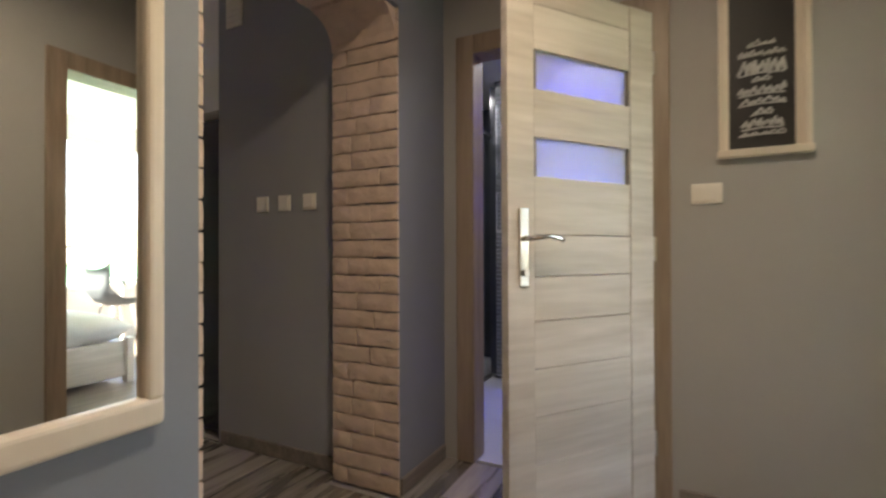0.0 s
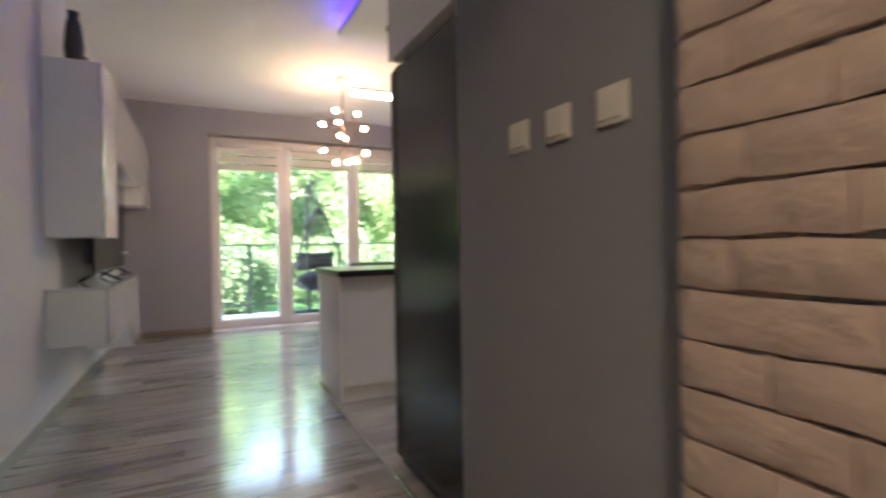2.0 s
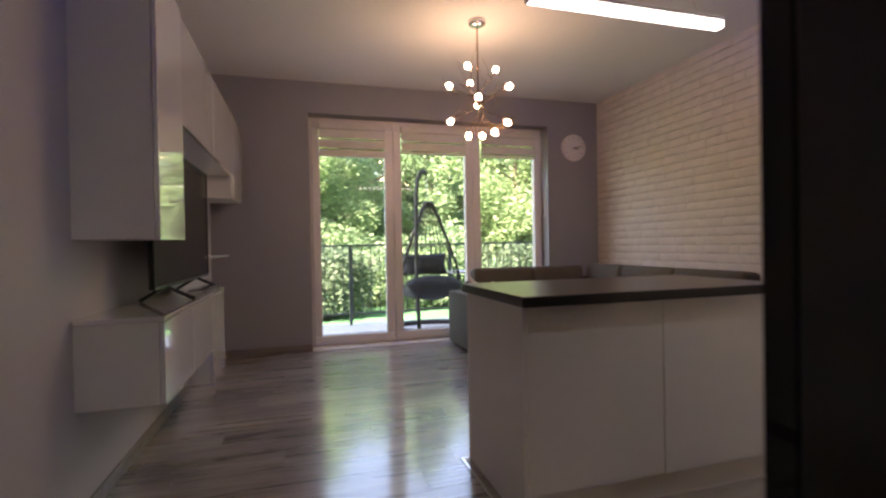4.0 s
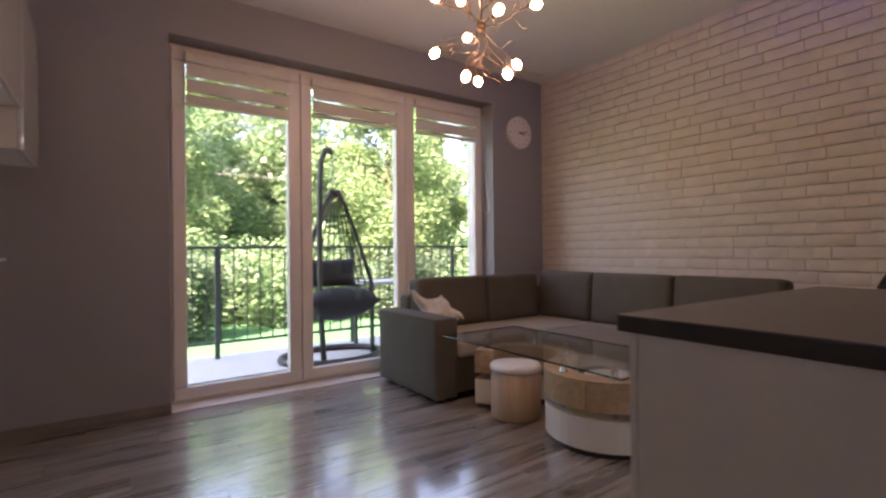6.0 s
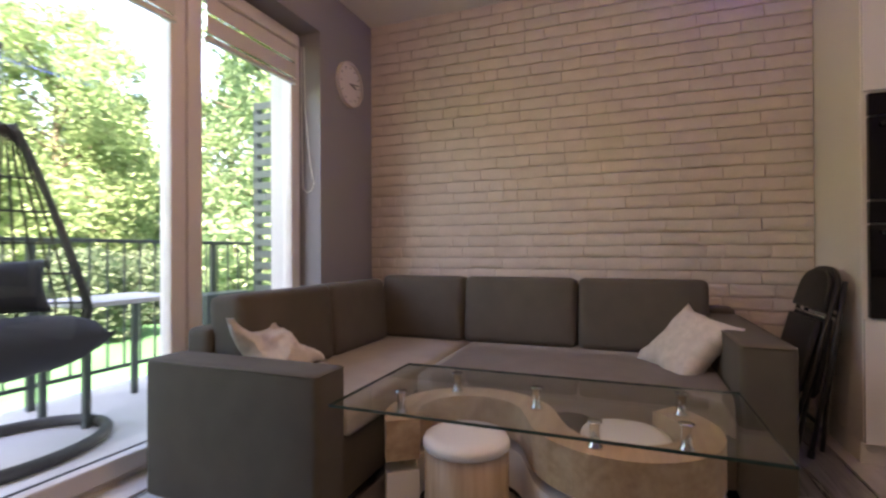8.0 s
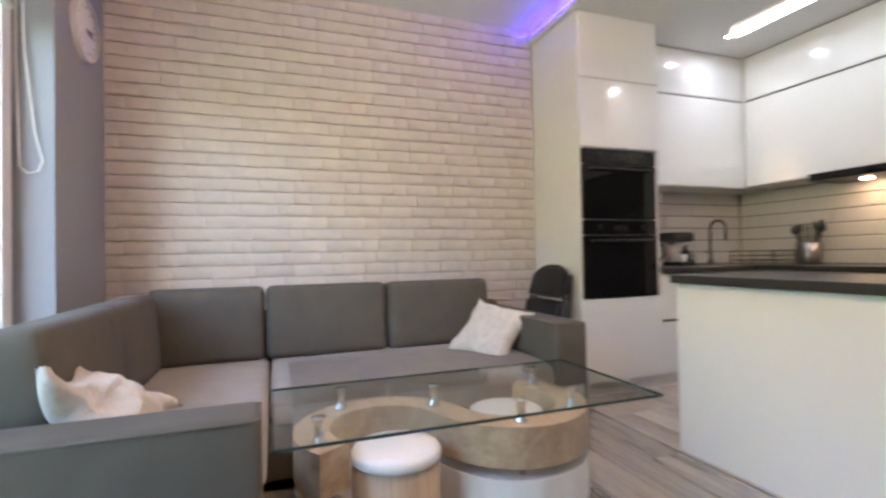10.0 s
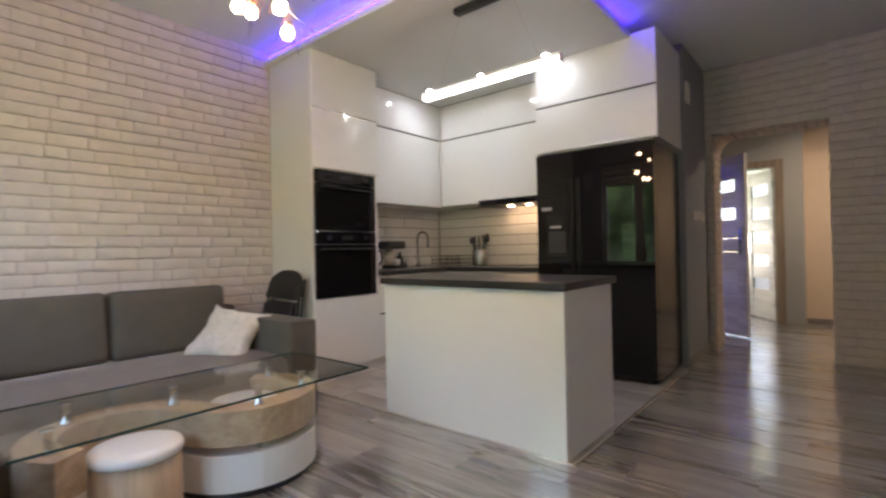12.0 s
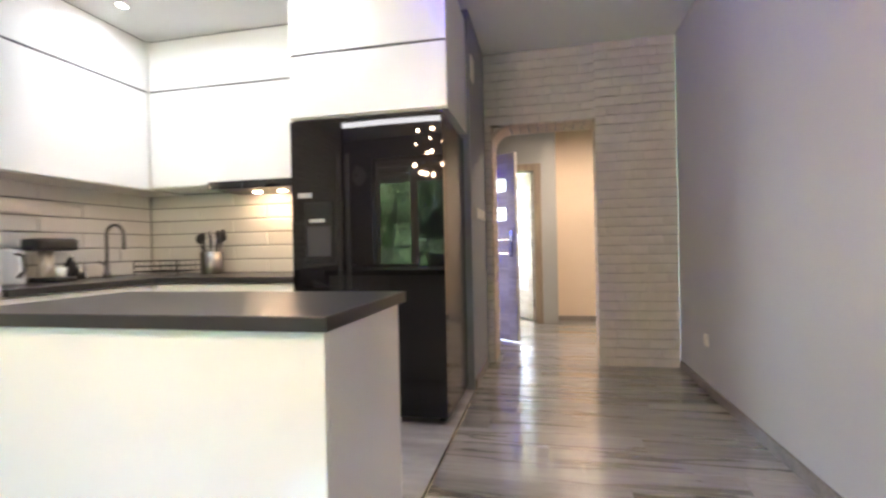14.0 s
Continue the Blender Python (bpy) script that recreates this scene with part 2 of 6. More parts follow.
BATHDARK = surface("dark_bath_tile", (0.045, 0.05, 0.056), 0.2, var=0.2, scale=4, bump=0.02)
CERAMIC = surface("white_ceramic", (0.82, 0.81, 0.80), 0.08, var=0.02, bump=0)
PLASTIC = surface("cream_switch_plastic", (0.76, 0.71, 0.62), 0.35, var=0.03, bump=0)
MIRROR = surface("mirror_glass", (0.86, 0.87, 0.86), 0.015, 1.0, var=0.01, bump=0, rough_var=0.0)
MFRAME = surface("cream_wood_frame", (0.66, 0.58, 0.47), 0.4, var=0.08, scale=5, fine=60, bump=0.06, stretch=(1, 1, 0.2))
PRINT = surface("black_print_paper", (0.02, 0.018, 0.016), 0.5, var=0.2, bump=0)
CHALK = surface("chalk_white_print", (0.42, 0.41, 0.39), 0.7, var=0.25, scale=20, bump=0)
PANE = glass("window_glass", (0.97, 0.985, 0.97))
TABLEGLASS = glass("table_glass", (0.95, 0.975, 0.965))
EDGEGLASS = surface("dark_glass_edge", (0.02, 0.05, 0.045), 0.1, var=0.1, bump=0)
MILK = surface("frosted_door_glass", (0.70, 0.72, 0.80), 0.35, var=0.05, scale=3, bump=0.05)
MILK.node_tree.nodes["Principled BSDF"].inputs["Transmission Weight"].default_value = 0.65
LINEN = surface("white_bed_linen", (0.80, 0.79, 0.77), 0.9, var=0.06, scale=6, fine=150, bump=0.4, dist=0.003)
GREYPLASTIC = surface("grey_chair_shell", (0.11, 0.13, 0.14), 0.45, var=0.06, bump=0)
BAGBLACK = surface("black_nylon_bag", (0.012, 0.012, 0.013), 0.6, var=0.3, scale=14, fine=180, bump=0.6, dist=0.003)
FLOORWOOD.node_tree.nodes["Principled BSDF"].inputs["Specular IOR Level"].default_value = 1.0
FLOORWOOD.node_tree.nodes["Principled BSDF"].inputs["Coat Weight"].default_value = 1.0
FLOORWOOD.node_tree.nodes["Principled BSDF"].inputs["Coat Roughness"].default_value = 0.12
FLOORWOOD.node_tree.nodes["Principled BSDF"].inputs["Coat IOR"].default_value = 1.8
TVWHITE.node_tree.nodes["Principled BSDF"].inputs["Coat IOR"].default_value = 2.9
WHITE.node_tree.nodes["Principled BSDF"].inputs["Coat IOR"].default_value = 1.75
SLAT = surface("dark_screen_slat", (0.12, 0.145, 0.125), 0.7, var=0.15, bump=0.2)
# Darker leaf copy: shade low in the garden is put into the colour.
LEAFC = leaf_material("shady_bush_leaves", (0.06, 0.105, 0.07), (0.17, 0.25, 0.155))
SHEER = glass("sheer_blind_mesh", (0.55, 0.56, 0.48), 0.6)


# ---- mesh helpers ----
def world_of(ob):
    m = ob.matrix_parent_inverse @ ob.matrix_basis
    return world_of(ob.parent) @ m if ob.parent else ob.matrix_basis.copy()


def thing(name, at, label, category, group="", kind=""):
    ob = new(name)
    ob.empty_display_size = 0.1
    ob.location = at
    return tagged(ob, label, category, group, kind)


def adopt(ob, parent):
    ob.parent = parent
    ob.matrix_parent_inverse = world_of(parent).inverted()
    return ob


def mesh_of(name, bm, material, smooth=False):
    me = bpy.data.meshes.new(name)
    bm.normal_update()
    bm.to_mesh(me)
    bm.free()
    me.materials.append(material)
    if smooth:
        me.polygons.foreach_set("use_smooth", [True] * len(me.polygons))
    return me


def part(name, bm, material, parent, label="", smooth=False):
    ob = adopt(new(name, mesh_of(name, bm, material, smooth)), parent)
    return tagged(ob, label)


def single(name, bm, material, label, category, kind="", group="", smooth=False):
    """A thing of one mesh, with its origin where it was modelled."""
    return tagged(new(name, mesh_of(name, bm, material, smooth)), label, category, group, kind)


def box(*corners, bevel=0.0, seg=2):
    """A bmesh of one or more boxes, each given as its two opposite corners."""
    bm = bmesh.new()
    for a, b in corners:
        v = bmesh.ops.create_cube(bm, size=1)["verts"]
        for p in v:
            p.co = Vector([(a[i] + b[i]) / 2 + (b[i] - a[i]) * p.co[i] for i in range(3)])
    if bevel:
        bmesh.ops.bevel(bm, geom=bm.edges[:], offset=bevel, segments=seg, profile=0.5, affect="EDGES", clamp_overlap=True)
    return bm


def turned(bm, m):
    bmesh.ops.transform(bm, matrix=m, verts=bm.verts[:])
    return bm


def extrude_outline(pts, axis, lo, hi, bevel=0.0, seg=2):
    """A prism: an outline in the two other axes, pushed along one axis."""
    bm = bmesh.new()
    put = {"x": lambda u, v, w: (w, u, v), "y": lambda u, v, w: (u, w, v), "z": lambda u, v, w: (u, v, w)}[axis]
    a = [bm.verts.new(put(u, v, lo)) for u, v in pts]
    b = [bm.verts.new(put(u, v, hi)) for u, v in pts]
    bm.faces.new(a)
    bm.faces.new(b[::-1])
    for i in range(len(pts)):
        j = (i + 1) % len(pts)
        bm.faces.new((a[j], a[i], b[i], b[j]))
    bmesh.ops.recalc_face_normals(bm, faces=bm.faces[:])
    if bevel:
        rim = [e for e in bm.edges if len({v in a for v in e.verts}) == 1]
        bmesh.ops.bevel(bm, geom=rim, offset=bevel, segments=seg, profile=0.5, affect="EDGES", clamp_overlap=True)
    return bm


def lathe(profile, centre, n=32):
    """Turn a profile of (radius, z) about the vertical through centre."""
    bm = bmesh.new()
    rings = []
    for r, z in profile:
        if r < 1e-6:
            rings.append([bm.verts.new((centre[0], centre[1], centre[2] + z))])
        else:
            rings.append([bm.verts.new((centre[0] + r * math.cos(2 * math.pi * k / n), centre[1] + r * math.sin(2 * math.pi * k / n), centre[2] + z)) for k in range(n)])
    for p, q in zip(rings, rings[1:]):
        for k in range(n):
            j = (k + 1) % n
            f = ([p[0]] if len(p) == 1 else [p[k], p[j]]) + ([q[0]] if len(q) == 1 else [q[j], q[k]])
            if len(f) < 3:
                continue
            bm.faces.new(f)
    bmesh.ops.recalc_face_normals(bm, faces=bm.faces[:])
    return bm


def tube(points, radius, sides=8, bm=None, taper=1.0):
    """A round bar along a line of points."""
    bm = bm or bmesh.new()
    pts = [Vector(p) for p in points]
    rings = []
    side = None
    for i, p in enumerate(pts):
        d = (pts[min(i + 1, len(pts) - 1)] - pts[max(i - 1, 0)]).normalized()
        if side is None:
            side = d.orthogonal().normalized()
        side = (side - d * side.dot(d)).normalized()
        up = d.cross(side)
        r = radius * (1 + (taper - 1) * i / max(1, len(pts) - 1))
        rings.append([bm.verts.new(p + (side * math.cos(2 * math.pi * k / sides) + up * math.sin(2 * math.pi * k / sides)) * r) for k in range(sides)])
    for a, b in zip(rings, rings[1:]):
        for k in range(sides):
            j = (k + 1) % sides
            bm.faces.new((a[k], a[j], b[j], b[k]))
    bm.faces.new(rings[0][::-1])
    bm.faces.new(rings[-1])
    return bm


def puffy(size, n=10, power=2.6, pinch=0.12):
    """A stuffed cushion about the origin: thin at the seam, full in the middle, corners drawn out."""
    bm = bmesh.new()
    a, b, c = (s / 2 for s in size)
    grid = {}
    for s in (1, -1):
        for i in range(n + 1):
            for j in range(n + 1):
                u, v = 2 * i / n - 1, 2 * j / n - 1
                edge = max(abs(u), abs(v)) == 1
                if s < 0 and edge:
                    continue
                h = c * (max(0.0, 1 - abs(u) ** power) * max(0.0, 1 - abs(v) ** power)) ** 0.45
                k = 1 - pinch * (1 - abs(u) ** 2) if abs(v) > abs(u) else 1 - pinch * (1 - abs(v) ** 2)
                h *= 1 + 0.12 * noise.noise(Vector((u * 2.2, v * 2.2, s * 3 + size[0] * 9)))
                grid[s, i, j] = bm.verts.new((a * u * k, b * v * k, s * h))
    get = lambda s, i, j: grid.get((s, i, j)) or grid[1, i, j]
    for s in (1, -1):
        for i in range(n):
            for j in range(n):
                f = [get(s, i, j), get(s, i + 1, j), get(s, i + 1, j + 1), get(s, i, j + 1)]
                bm.faces.new(f if s > 0 else f[::-1])
    return bm


def rounded(a, b, r, bulge=0.0, axis=2):
    """An upholstered block: rounded edges with close support loops, and one pair of faces swollen."""
    bm = box((a, b))
    bmesh.ops.subdivide_edges(bm, edges=bm.edges[:], cuts=9, use_grid_fill=True)
    h = [abs(b[i] - a[i]) for i in range(3)]
    stops = []
    for i in range(3):
        k = min(r, h[i] * 0.3)
        stops.append([0, 0.35 * k, k, k + (h[i] - 2 * k) * 0.15, k + (h[i] - 2 * k) * 0.35, h[i] / 2, k + (h[i] - 2 * k) * 0.65, k + (h[i] - 2 * k) * 0.85, h[i] - k, h[i] - 0.35 * k, h[i]])
    for v in bm.verts:
        q = [(v.co[i] - a[i]) / (b[i] - a[i]) for i in range(3)]
        p = Vector([a[i] + math.copysign(stops[i][round(q[i] * 10)], b[i] - a[i]) for i in range(3)])
        inner = Vector([max(min(a[i], b[i]) + min(r, h[i] * 0.3), min(max(a[i], b[i]) - min(r, h[i] * 0.3), p[i])) for i in range(3)])
        d = p - inner
        if sum(abs(x) > 1e-6 for x in d) > 1 and d.length > 0:
            m = max(abs(x) for x in d)
            d = d.normalized() * m
        p = inner + d
        o = [i for i in range(3) if i != axis]
        s = 2 * q[axis] - 1
        if abs(s) > 0.95:
            p[axis] += math.copysign(bulge, s) * max(0, 1 - (2 * q[o[0]] - 1) ** 2) * max(0, 1 - (2 * q[o[1]] - 1) ** 2)
        v.co = p
    return bm


def crumpled(bm, amount):
    """Uneven lumps and folds, as in a cushion thrown down."""
    for v in bm.verts:
        p = v.co * 11
        v.co += Vector((noise.noise(p), noise.noise(p + Vector((7, 3, 1))), noise.noise(p + Vector((2, 9, 5))))) * amount
        v.co += v.co.normalized() * noise.noise(v.co * 34) * amount * 0.35
    return bm

# ---- structure ----
H = 2.735          # main ceiling
BX = 4.30          # wall behind the bricks
WY = 5.90          # inner face of the window wall
HALLY = -0.37      # hall face of the end wall
SOFFIT = 2.62


def wall(name, corners, material, label):
    return single(name, box(*corners), material, label, "wall", "structure")


floor = single("floor", box(((-1.4, -2.5, -0.12), (BX, 6.30, -0.012))), GROUT, "screed under the grey-brown laminate floor", "floor", "structure")
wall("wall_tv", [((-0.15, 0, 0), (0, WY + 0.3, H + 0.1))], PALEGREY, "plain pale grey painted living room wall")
wall_brick = wall("wall_brick", [((BX, -2.4, 0), (BX + 0.2, WY + 0.3, H + 0.1))], MORTAR, "wall clad in whitewashed brick slips")
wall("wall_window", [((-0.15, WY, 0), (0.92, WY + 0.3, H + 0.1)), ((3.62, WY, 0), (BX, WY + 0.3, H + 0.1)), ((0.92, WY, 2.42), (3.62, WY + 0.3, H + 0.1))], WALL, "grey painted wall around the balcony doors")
wall_end = wall("wall_end", [((0, -0.19, 0), (0.625, -0.02, H + 0.1)), ((1.525, -0.19, 0), (1.58, -0.02, H + 0.1)), ((0.625, -0.19, 2.10), (1.525, -0.02, H + 0.1))], MORTAR, "end wall clad in pale brick slips, with a doorless opening")
wall("wall_mirror", [((-1.4, HALLY, 0), (0.575, -0.19, H + 0.1)), ((0.575, HALLY, 2.10), (1.525, -0.19, H + 0.1)), ((1.525, HALLY, 0), (2.06, -0.19, H + 0.1))], BLUEGREY, "blue-grey painted hall wall beside the brick opening")
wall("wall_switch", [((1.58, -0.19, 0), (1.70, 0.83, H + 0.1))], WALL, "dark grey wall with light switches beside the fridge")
wall("wall_kitchen_back", [((1.70, 0.73, 0), (BX, 0.83, H + 0.1))], HALLPAINT, "painted kitchen wall behind the cabinets")
wall("wall_bath", [((1.96, -2.3, 0), (2.06, -1.36, 2.75)), ((1.96, -0.50, 0), (2.06, HALLY, 2.75)), ((1.96, -1.36, 2.06), (2.06, -0.50, 2.75)), ((1.96, -0.19, 0), (2.06, 0.73, 2.75))], HALLPAINT, "warm grey painted hall wall with the bathroom door")
wall("wall_south", [((0.92, -2.35, 0), (1.15, -2.20, 2.75)), ((1.15, -2.35, 2.06), (2.06, -2.20, 2.75))], HALLPAINT, "warm grey hall wall beside the bedroom door")
wall("wall_south_niche", [((-1.4, -2.6, 0), (0.92, -2.45, 2.75)), ((0.92, -2.6, 0), (1.0, -2.35, 2.75))], CREAM, "cream wall of the hall recess, tinted warmer for lamplight")
wall("wall_entry", [((-1.5, -2.6, 0), (-1.4, HALLY, 2.75))], HALLPAINT, "plain painted hall end wall")

single("ceiling", box(((-0.15, -0.19, H), (BX, WY + 0.3, H + 0.12))), CEIL, "white painted living room ceiling", "ceiling", "structure")
single("ceiling_hall", box(((-1.5, -2.6, 2.62), (2.06, HALLY, 2.75))), CEIL, "white painted hall ceiling", "ceiling", "structure")
single("ceiling_kitchen", box(((1.79, 0.83, SOFFIT), (BX, 3.08, SOFFIT + 0.045)), ((1.83, 0.83, SOFFIT + 0.045), (BX, 3.04, H))), CEIL, "lowered white kitchen ceiling with a light cove", "ceiling", "structure")
led = thing("led_strip", (1.815, 3.05, SOFFIT + 0.045), "glowing blue light strip in the ceiling cove", "light strip")
part("strip_side", box(((1.818, 1.52, SOFFIT + 0.047), (1.829, 3.05, SOFFIT + 0.075))), LED, led)
part("strip_front", box(((1.832, 3.042, SOFFIT + 0.047), (BX - 0.03, 3.052, SOFFIT + 0.075))), LED, led)

# skirting
single("baseboard", box(((0, 0.02, 0), (0.014, WY, 0.07)), ((0.014, WY - 0.014, 0), (0.92, WY, 0.07)), ((1.566, 0.02, 0), (1.58, 0.80, 0.07)), ((1.946, -2.2, 0), (1.96, -1.44, 0.07)),
    ((1.525, HALLY - 0.014, 0), (1.946, HALLY, 0.07)), ((-1.4, HALLY - 0.014, 0), (0.575, HALLY, 0.07)), ((-1.4, -2.45, 0), (0.92, -2.436, 0.07)), bevel=0.003, seg=1), BASEB, "grey-brown skirting along the painted walls", "skirting", "structure")

# ---- balcony doors ----
def pvc_frame(parent, x0, x1, z0, z1, y0, y1, w):
    """Four frame bars of one sash, each a mesh of its own."""
    part("bottom_rail", box(((x0, y0, z0), (x1, y1, z0 + w)), bevel=0.008), PVC, parent)
    part("top_rail", box(((x0, y0, z1 - w), (x1, y1, z1)), bevel=0.008), PVC, parent)
    part("stile", box(((x0, y0, z0 + w), (x0 + w, y1, z1 - w)), bevel=0.008), PVC, parent)
    part("stile", box(((x1 - w, y0, z0 + w), (x1, y1, z1 - w)), bevel=0.008), PVC, parent)


window = thing("window_1", (2.27, 6.1, 0), "three-part white balcony door with tall glass panes", "balcony door", kind="structure")
FY = 6.045
part("window_frame", box(((0.92, FY + 0.02, 0), (3.62, FY + 0.11, 0.05)), ((0.92, FY + 0.02, 2.37), (3.62, FY + 0.11, 2.42)), ((0.92, FY + 0.02, 0.05), (0.97, FY + 0.11, 2.37)), ((3.57, FY + 0.02, 0.05), (3.62, FY + 0.11, 2.37)),
    ((1.785, FY + 0.02, 0.05), (1.825, FY + 0.11, 2.37)), ((2.715, FY + 0.02, 0.05), (2.755, FY + 0.11, 2.37)), bevel=0.006, seg=1), PVC, window)
for x0, x1 in ((0.945, 1.80), (1.812, 2.73), (2.742, 3.60)):
    sash = part("sash", box(((x0 + 0.09, FY + 0.05, 0.115), (x1 - 0.09, FY + 0.062, 0.12))), BLACKMATT, window, "white sash with dark glazing seal")
    pvc_frame(sash, x0, x1, 0.03, 2.395, FY, FY + 0.075, 0.085)
    pane = part("pane", box(((x0 + 0.08, FY + 0.035, 0.11), (x1 - 0.08, FY + 0.041, 2.315))), PANE, sash, "clear glass pane")
    pane.visible_shadow = False
single("window_sill", box(((0.92, WY + 0.002, -0.011), (3.62, FY + 0.02, 0.008)), bevel=0.003), PVC, "low white threshold of the balcony doors", "threshold", "structure")


def zebra_blind(x0, x1, drop):
    b = thing("roller_blind", ((x0 + x1) / 2, FY - 0.02, 2.33), "white day-and-night roller blind pulled part way down", "blind", "blinds on the balcony doors")
    part("cassette", box(((x0, FY - 0.055, 2.29), (x1, FY - 0.002, 2.36)), bevel=0.012, seg=3), BLIND, b, "pale blind cassette")
    z = 2.29
    while z > drop + 0.02:
        h = min(0.088, z - drop)
        part("band", box(((x0 + 0.01, FY - 0.030, z - h), (x1 - 0.01, FY - 0.027, z))), BLIND, b)
        z -= 0.105
    part("sheer", box(((x0 + 0.012, FY - 0.024, drop), (x1 - 0.012, FY - 0.022, 2.29))), SHEER, b, "thin see-through mesh")
    part("bottom_bar", box(((x0 + 0.005, FY - 0.04, drop - 0.025), (x1 - 0.005, FY - 0.008, drop)), bevel=0.006), BLIND, b)


zebra_blind(1.02, 1.725, 2.03)
zebra_blind(1.89, 2.655, 2.085)
zebra_blind(2.82, 3.53, 2.08)
cord = thing("blind_cord", (3.60, 5.95, 1.2), "white looped blind cord beside the window", "cord")
part("loop", tube([(3.596 + 0.0, 6.03 - 0.02, 2.33), (3.597, 6.0, 1.9), (3.60, 5.965, 1.55), (3.605, 5.94, 1.43), (3.605, 5.955, 1.385), (3.60, 5.99, 1.37), (3.597, 6.02, 1.40), (3.597, 6.03, 1.9), (3.596, 6.03, 2.33)], 0.003, 6), WHITESATIN, cord)


# ---- bathroom door, bedroom door ----
def casing(name, x0, x1, axis, at, depth, width, top, label):
    """A wood frame round a door opening; axis is the line along which the opening runs."""
    d = thing(name, (at, (x0 + x1) / 2, 0) if axis == "y" else ((x0 + x1) / 2, at, 0), label, "door frame", kind="structure")
    def bar(a, b, z0, z1, out=0.018):
        lo, hi = at - out, at + depth + out
        return box(((lo, a, z0), (hi, b, z1)) if axis == "y" else ((a, lo, z0), (b, hi, z1)), bevel=0.006)
    part("jamb", bar(x0 - width, x0 + 0.02, 0, top + width), FRAMEWOOD, d)
    part("jamb", bar(x1 - 0.02, x1 + width, 0, top + width), FRAMEWOOD, d)
    part("head", bar(x0 + 0.02, x1 - 0.02, top - 0.02, top + width, 0.016), FRAMEWOOD, d)
    return d


casing("door_1", -1.34, -0.52, "y", 1.96, 0.10, 0.075, 2.04, "oak frame of the bathroom door")
casing("door_2", 1.19, 1.95, "x", -2.35, 0.15, 0.075, 2.04, "oak frame of the bedroom door")


def door_leaf(name, m, width, panes, grooves, label, groove_mat):
    """A panelled leaf in its own frame: x from hinge to lock, y through, z up; then set at m."""
    d = thing(name, (0, 0, 0), label, "door")
    th = 0.04
    z0, z1 = 0.012, 2.03
    def put(nm, bm, mat, parent, lab="", sm=False):
        return part(nm, bm, mat, parent, lab, sm)
    s0, s1 = 0.13, width - 0.115
    put("stile", box(((0, -th / 2, z0), (s0, th / 2, z1)), bevel=0.003), DOORWOOD, d)
    put("stile", box(((s1, -th / 2, z0), (width, th / 2, z1)), bevel=0.003), DOORWOOD, d)
    cuts = sorted([z0] + [z for p in panes for z in p] + list(grooves) + [z1])
    for a, b in zip(cuts, cuts[1:]):
        if (a, b) in panes:
            put("pane", box(((s0 - 0.004, -0.006, a - 0.004), (s1 + 0.004, 0.006, b + 0.004))), MILK, d, "frosted glass pane")
            put("glazing_bead", box(((s0, -th / 2 + 0.004, a), (s0 + 0.012, th / 2 - 0.004, b)), ((s1 - 0.012, -th / 2 + 0.004, a), (s1, th / 2 - 0.004, b))), BASEB, d)
        else:
            put("panel", box(((s0 + 0.0015, -th / 2 + 0.003, a + 0.0012), (s1 - 0.0015, th / 2 - 0.003, b - 0.0012)), bevel=0.0025), DOORWOOD, d)
    for side in (-1, 1):
        y = side * th / 2
        hx = width - 0.065
        plate = put("backplate", box(((hx - 0.021, min(y, y + side * 0.009), 0.915), (hx + 0.021, max(y, y + side * 0.009), 1.195)), bevel=0.008, seg=3), CHROME, d, "chrome handle plate")
        put("lever", tube([(hx, y, 1.085), (hx, y + side * 0.045, 1.085), (hx - 0.02, y + side * 0.055, 1.087), (hx - 0.07, y + side * 0.058, 1.094), (hx - 0.12, y + side * 0.056, 1.086), (hx - 0.135, y + side * 0.054, 1.08)], 0.009, 8), CHROME, plate, "chrome lever handle", True)
        put("thumb_turn", turned(lathe([(0, 0), (0.011, 0), (0.011, 0.022), (0, 0.022)], (0, 0, 0), 12), Matrix.Translation((hx, y, 0.965)) @ Matrix.Rotation(radians(-90 * side), 4, "X")), CHROME, plate)
    for z in (0.25, 1.05, 1.82):
        put("hinge", turned(lathe([(0, -0.05), (0.008, -0.05), (0.008, 0.05), (0, 0.05)], (0, 0, 0), 10), Matrix.Translation((-0.008, th / 2, z))), CHROME, d)
    d.matrix_basis = m
    return d


u = math.degrees(math.atan2(-0.90 + 1.335, 1.365 - 1.95))
door_leaf("bathroom_door", pose(1.945, -1.335, 0, 0, 0, u), 0.728, [(1.31, 1.45), (1.625, 1.765)], [1.10, 0.95, 0.79, 0.62, 0.45, 0.28, 1.93], "pale oak door with two frosted panes, standing open", SHADOWGAP)
door_leaf("bedroom_door", pose(1.23, -2.37, 0, 0, 0, -60), 0.72, [(0.41, 0.56), (0.73, 0.88), (1.05, 1.20), (1.38, 1.53), (1.70, 1.85)], [], "oak door with five frosted panes, open into the bedroom", SHADOWGAP)

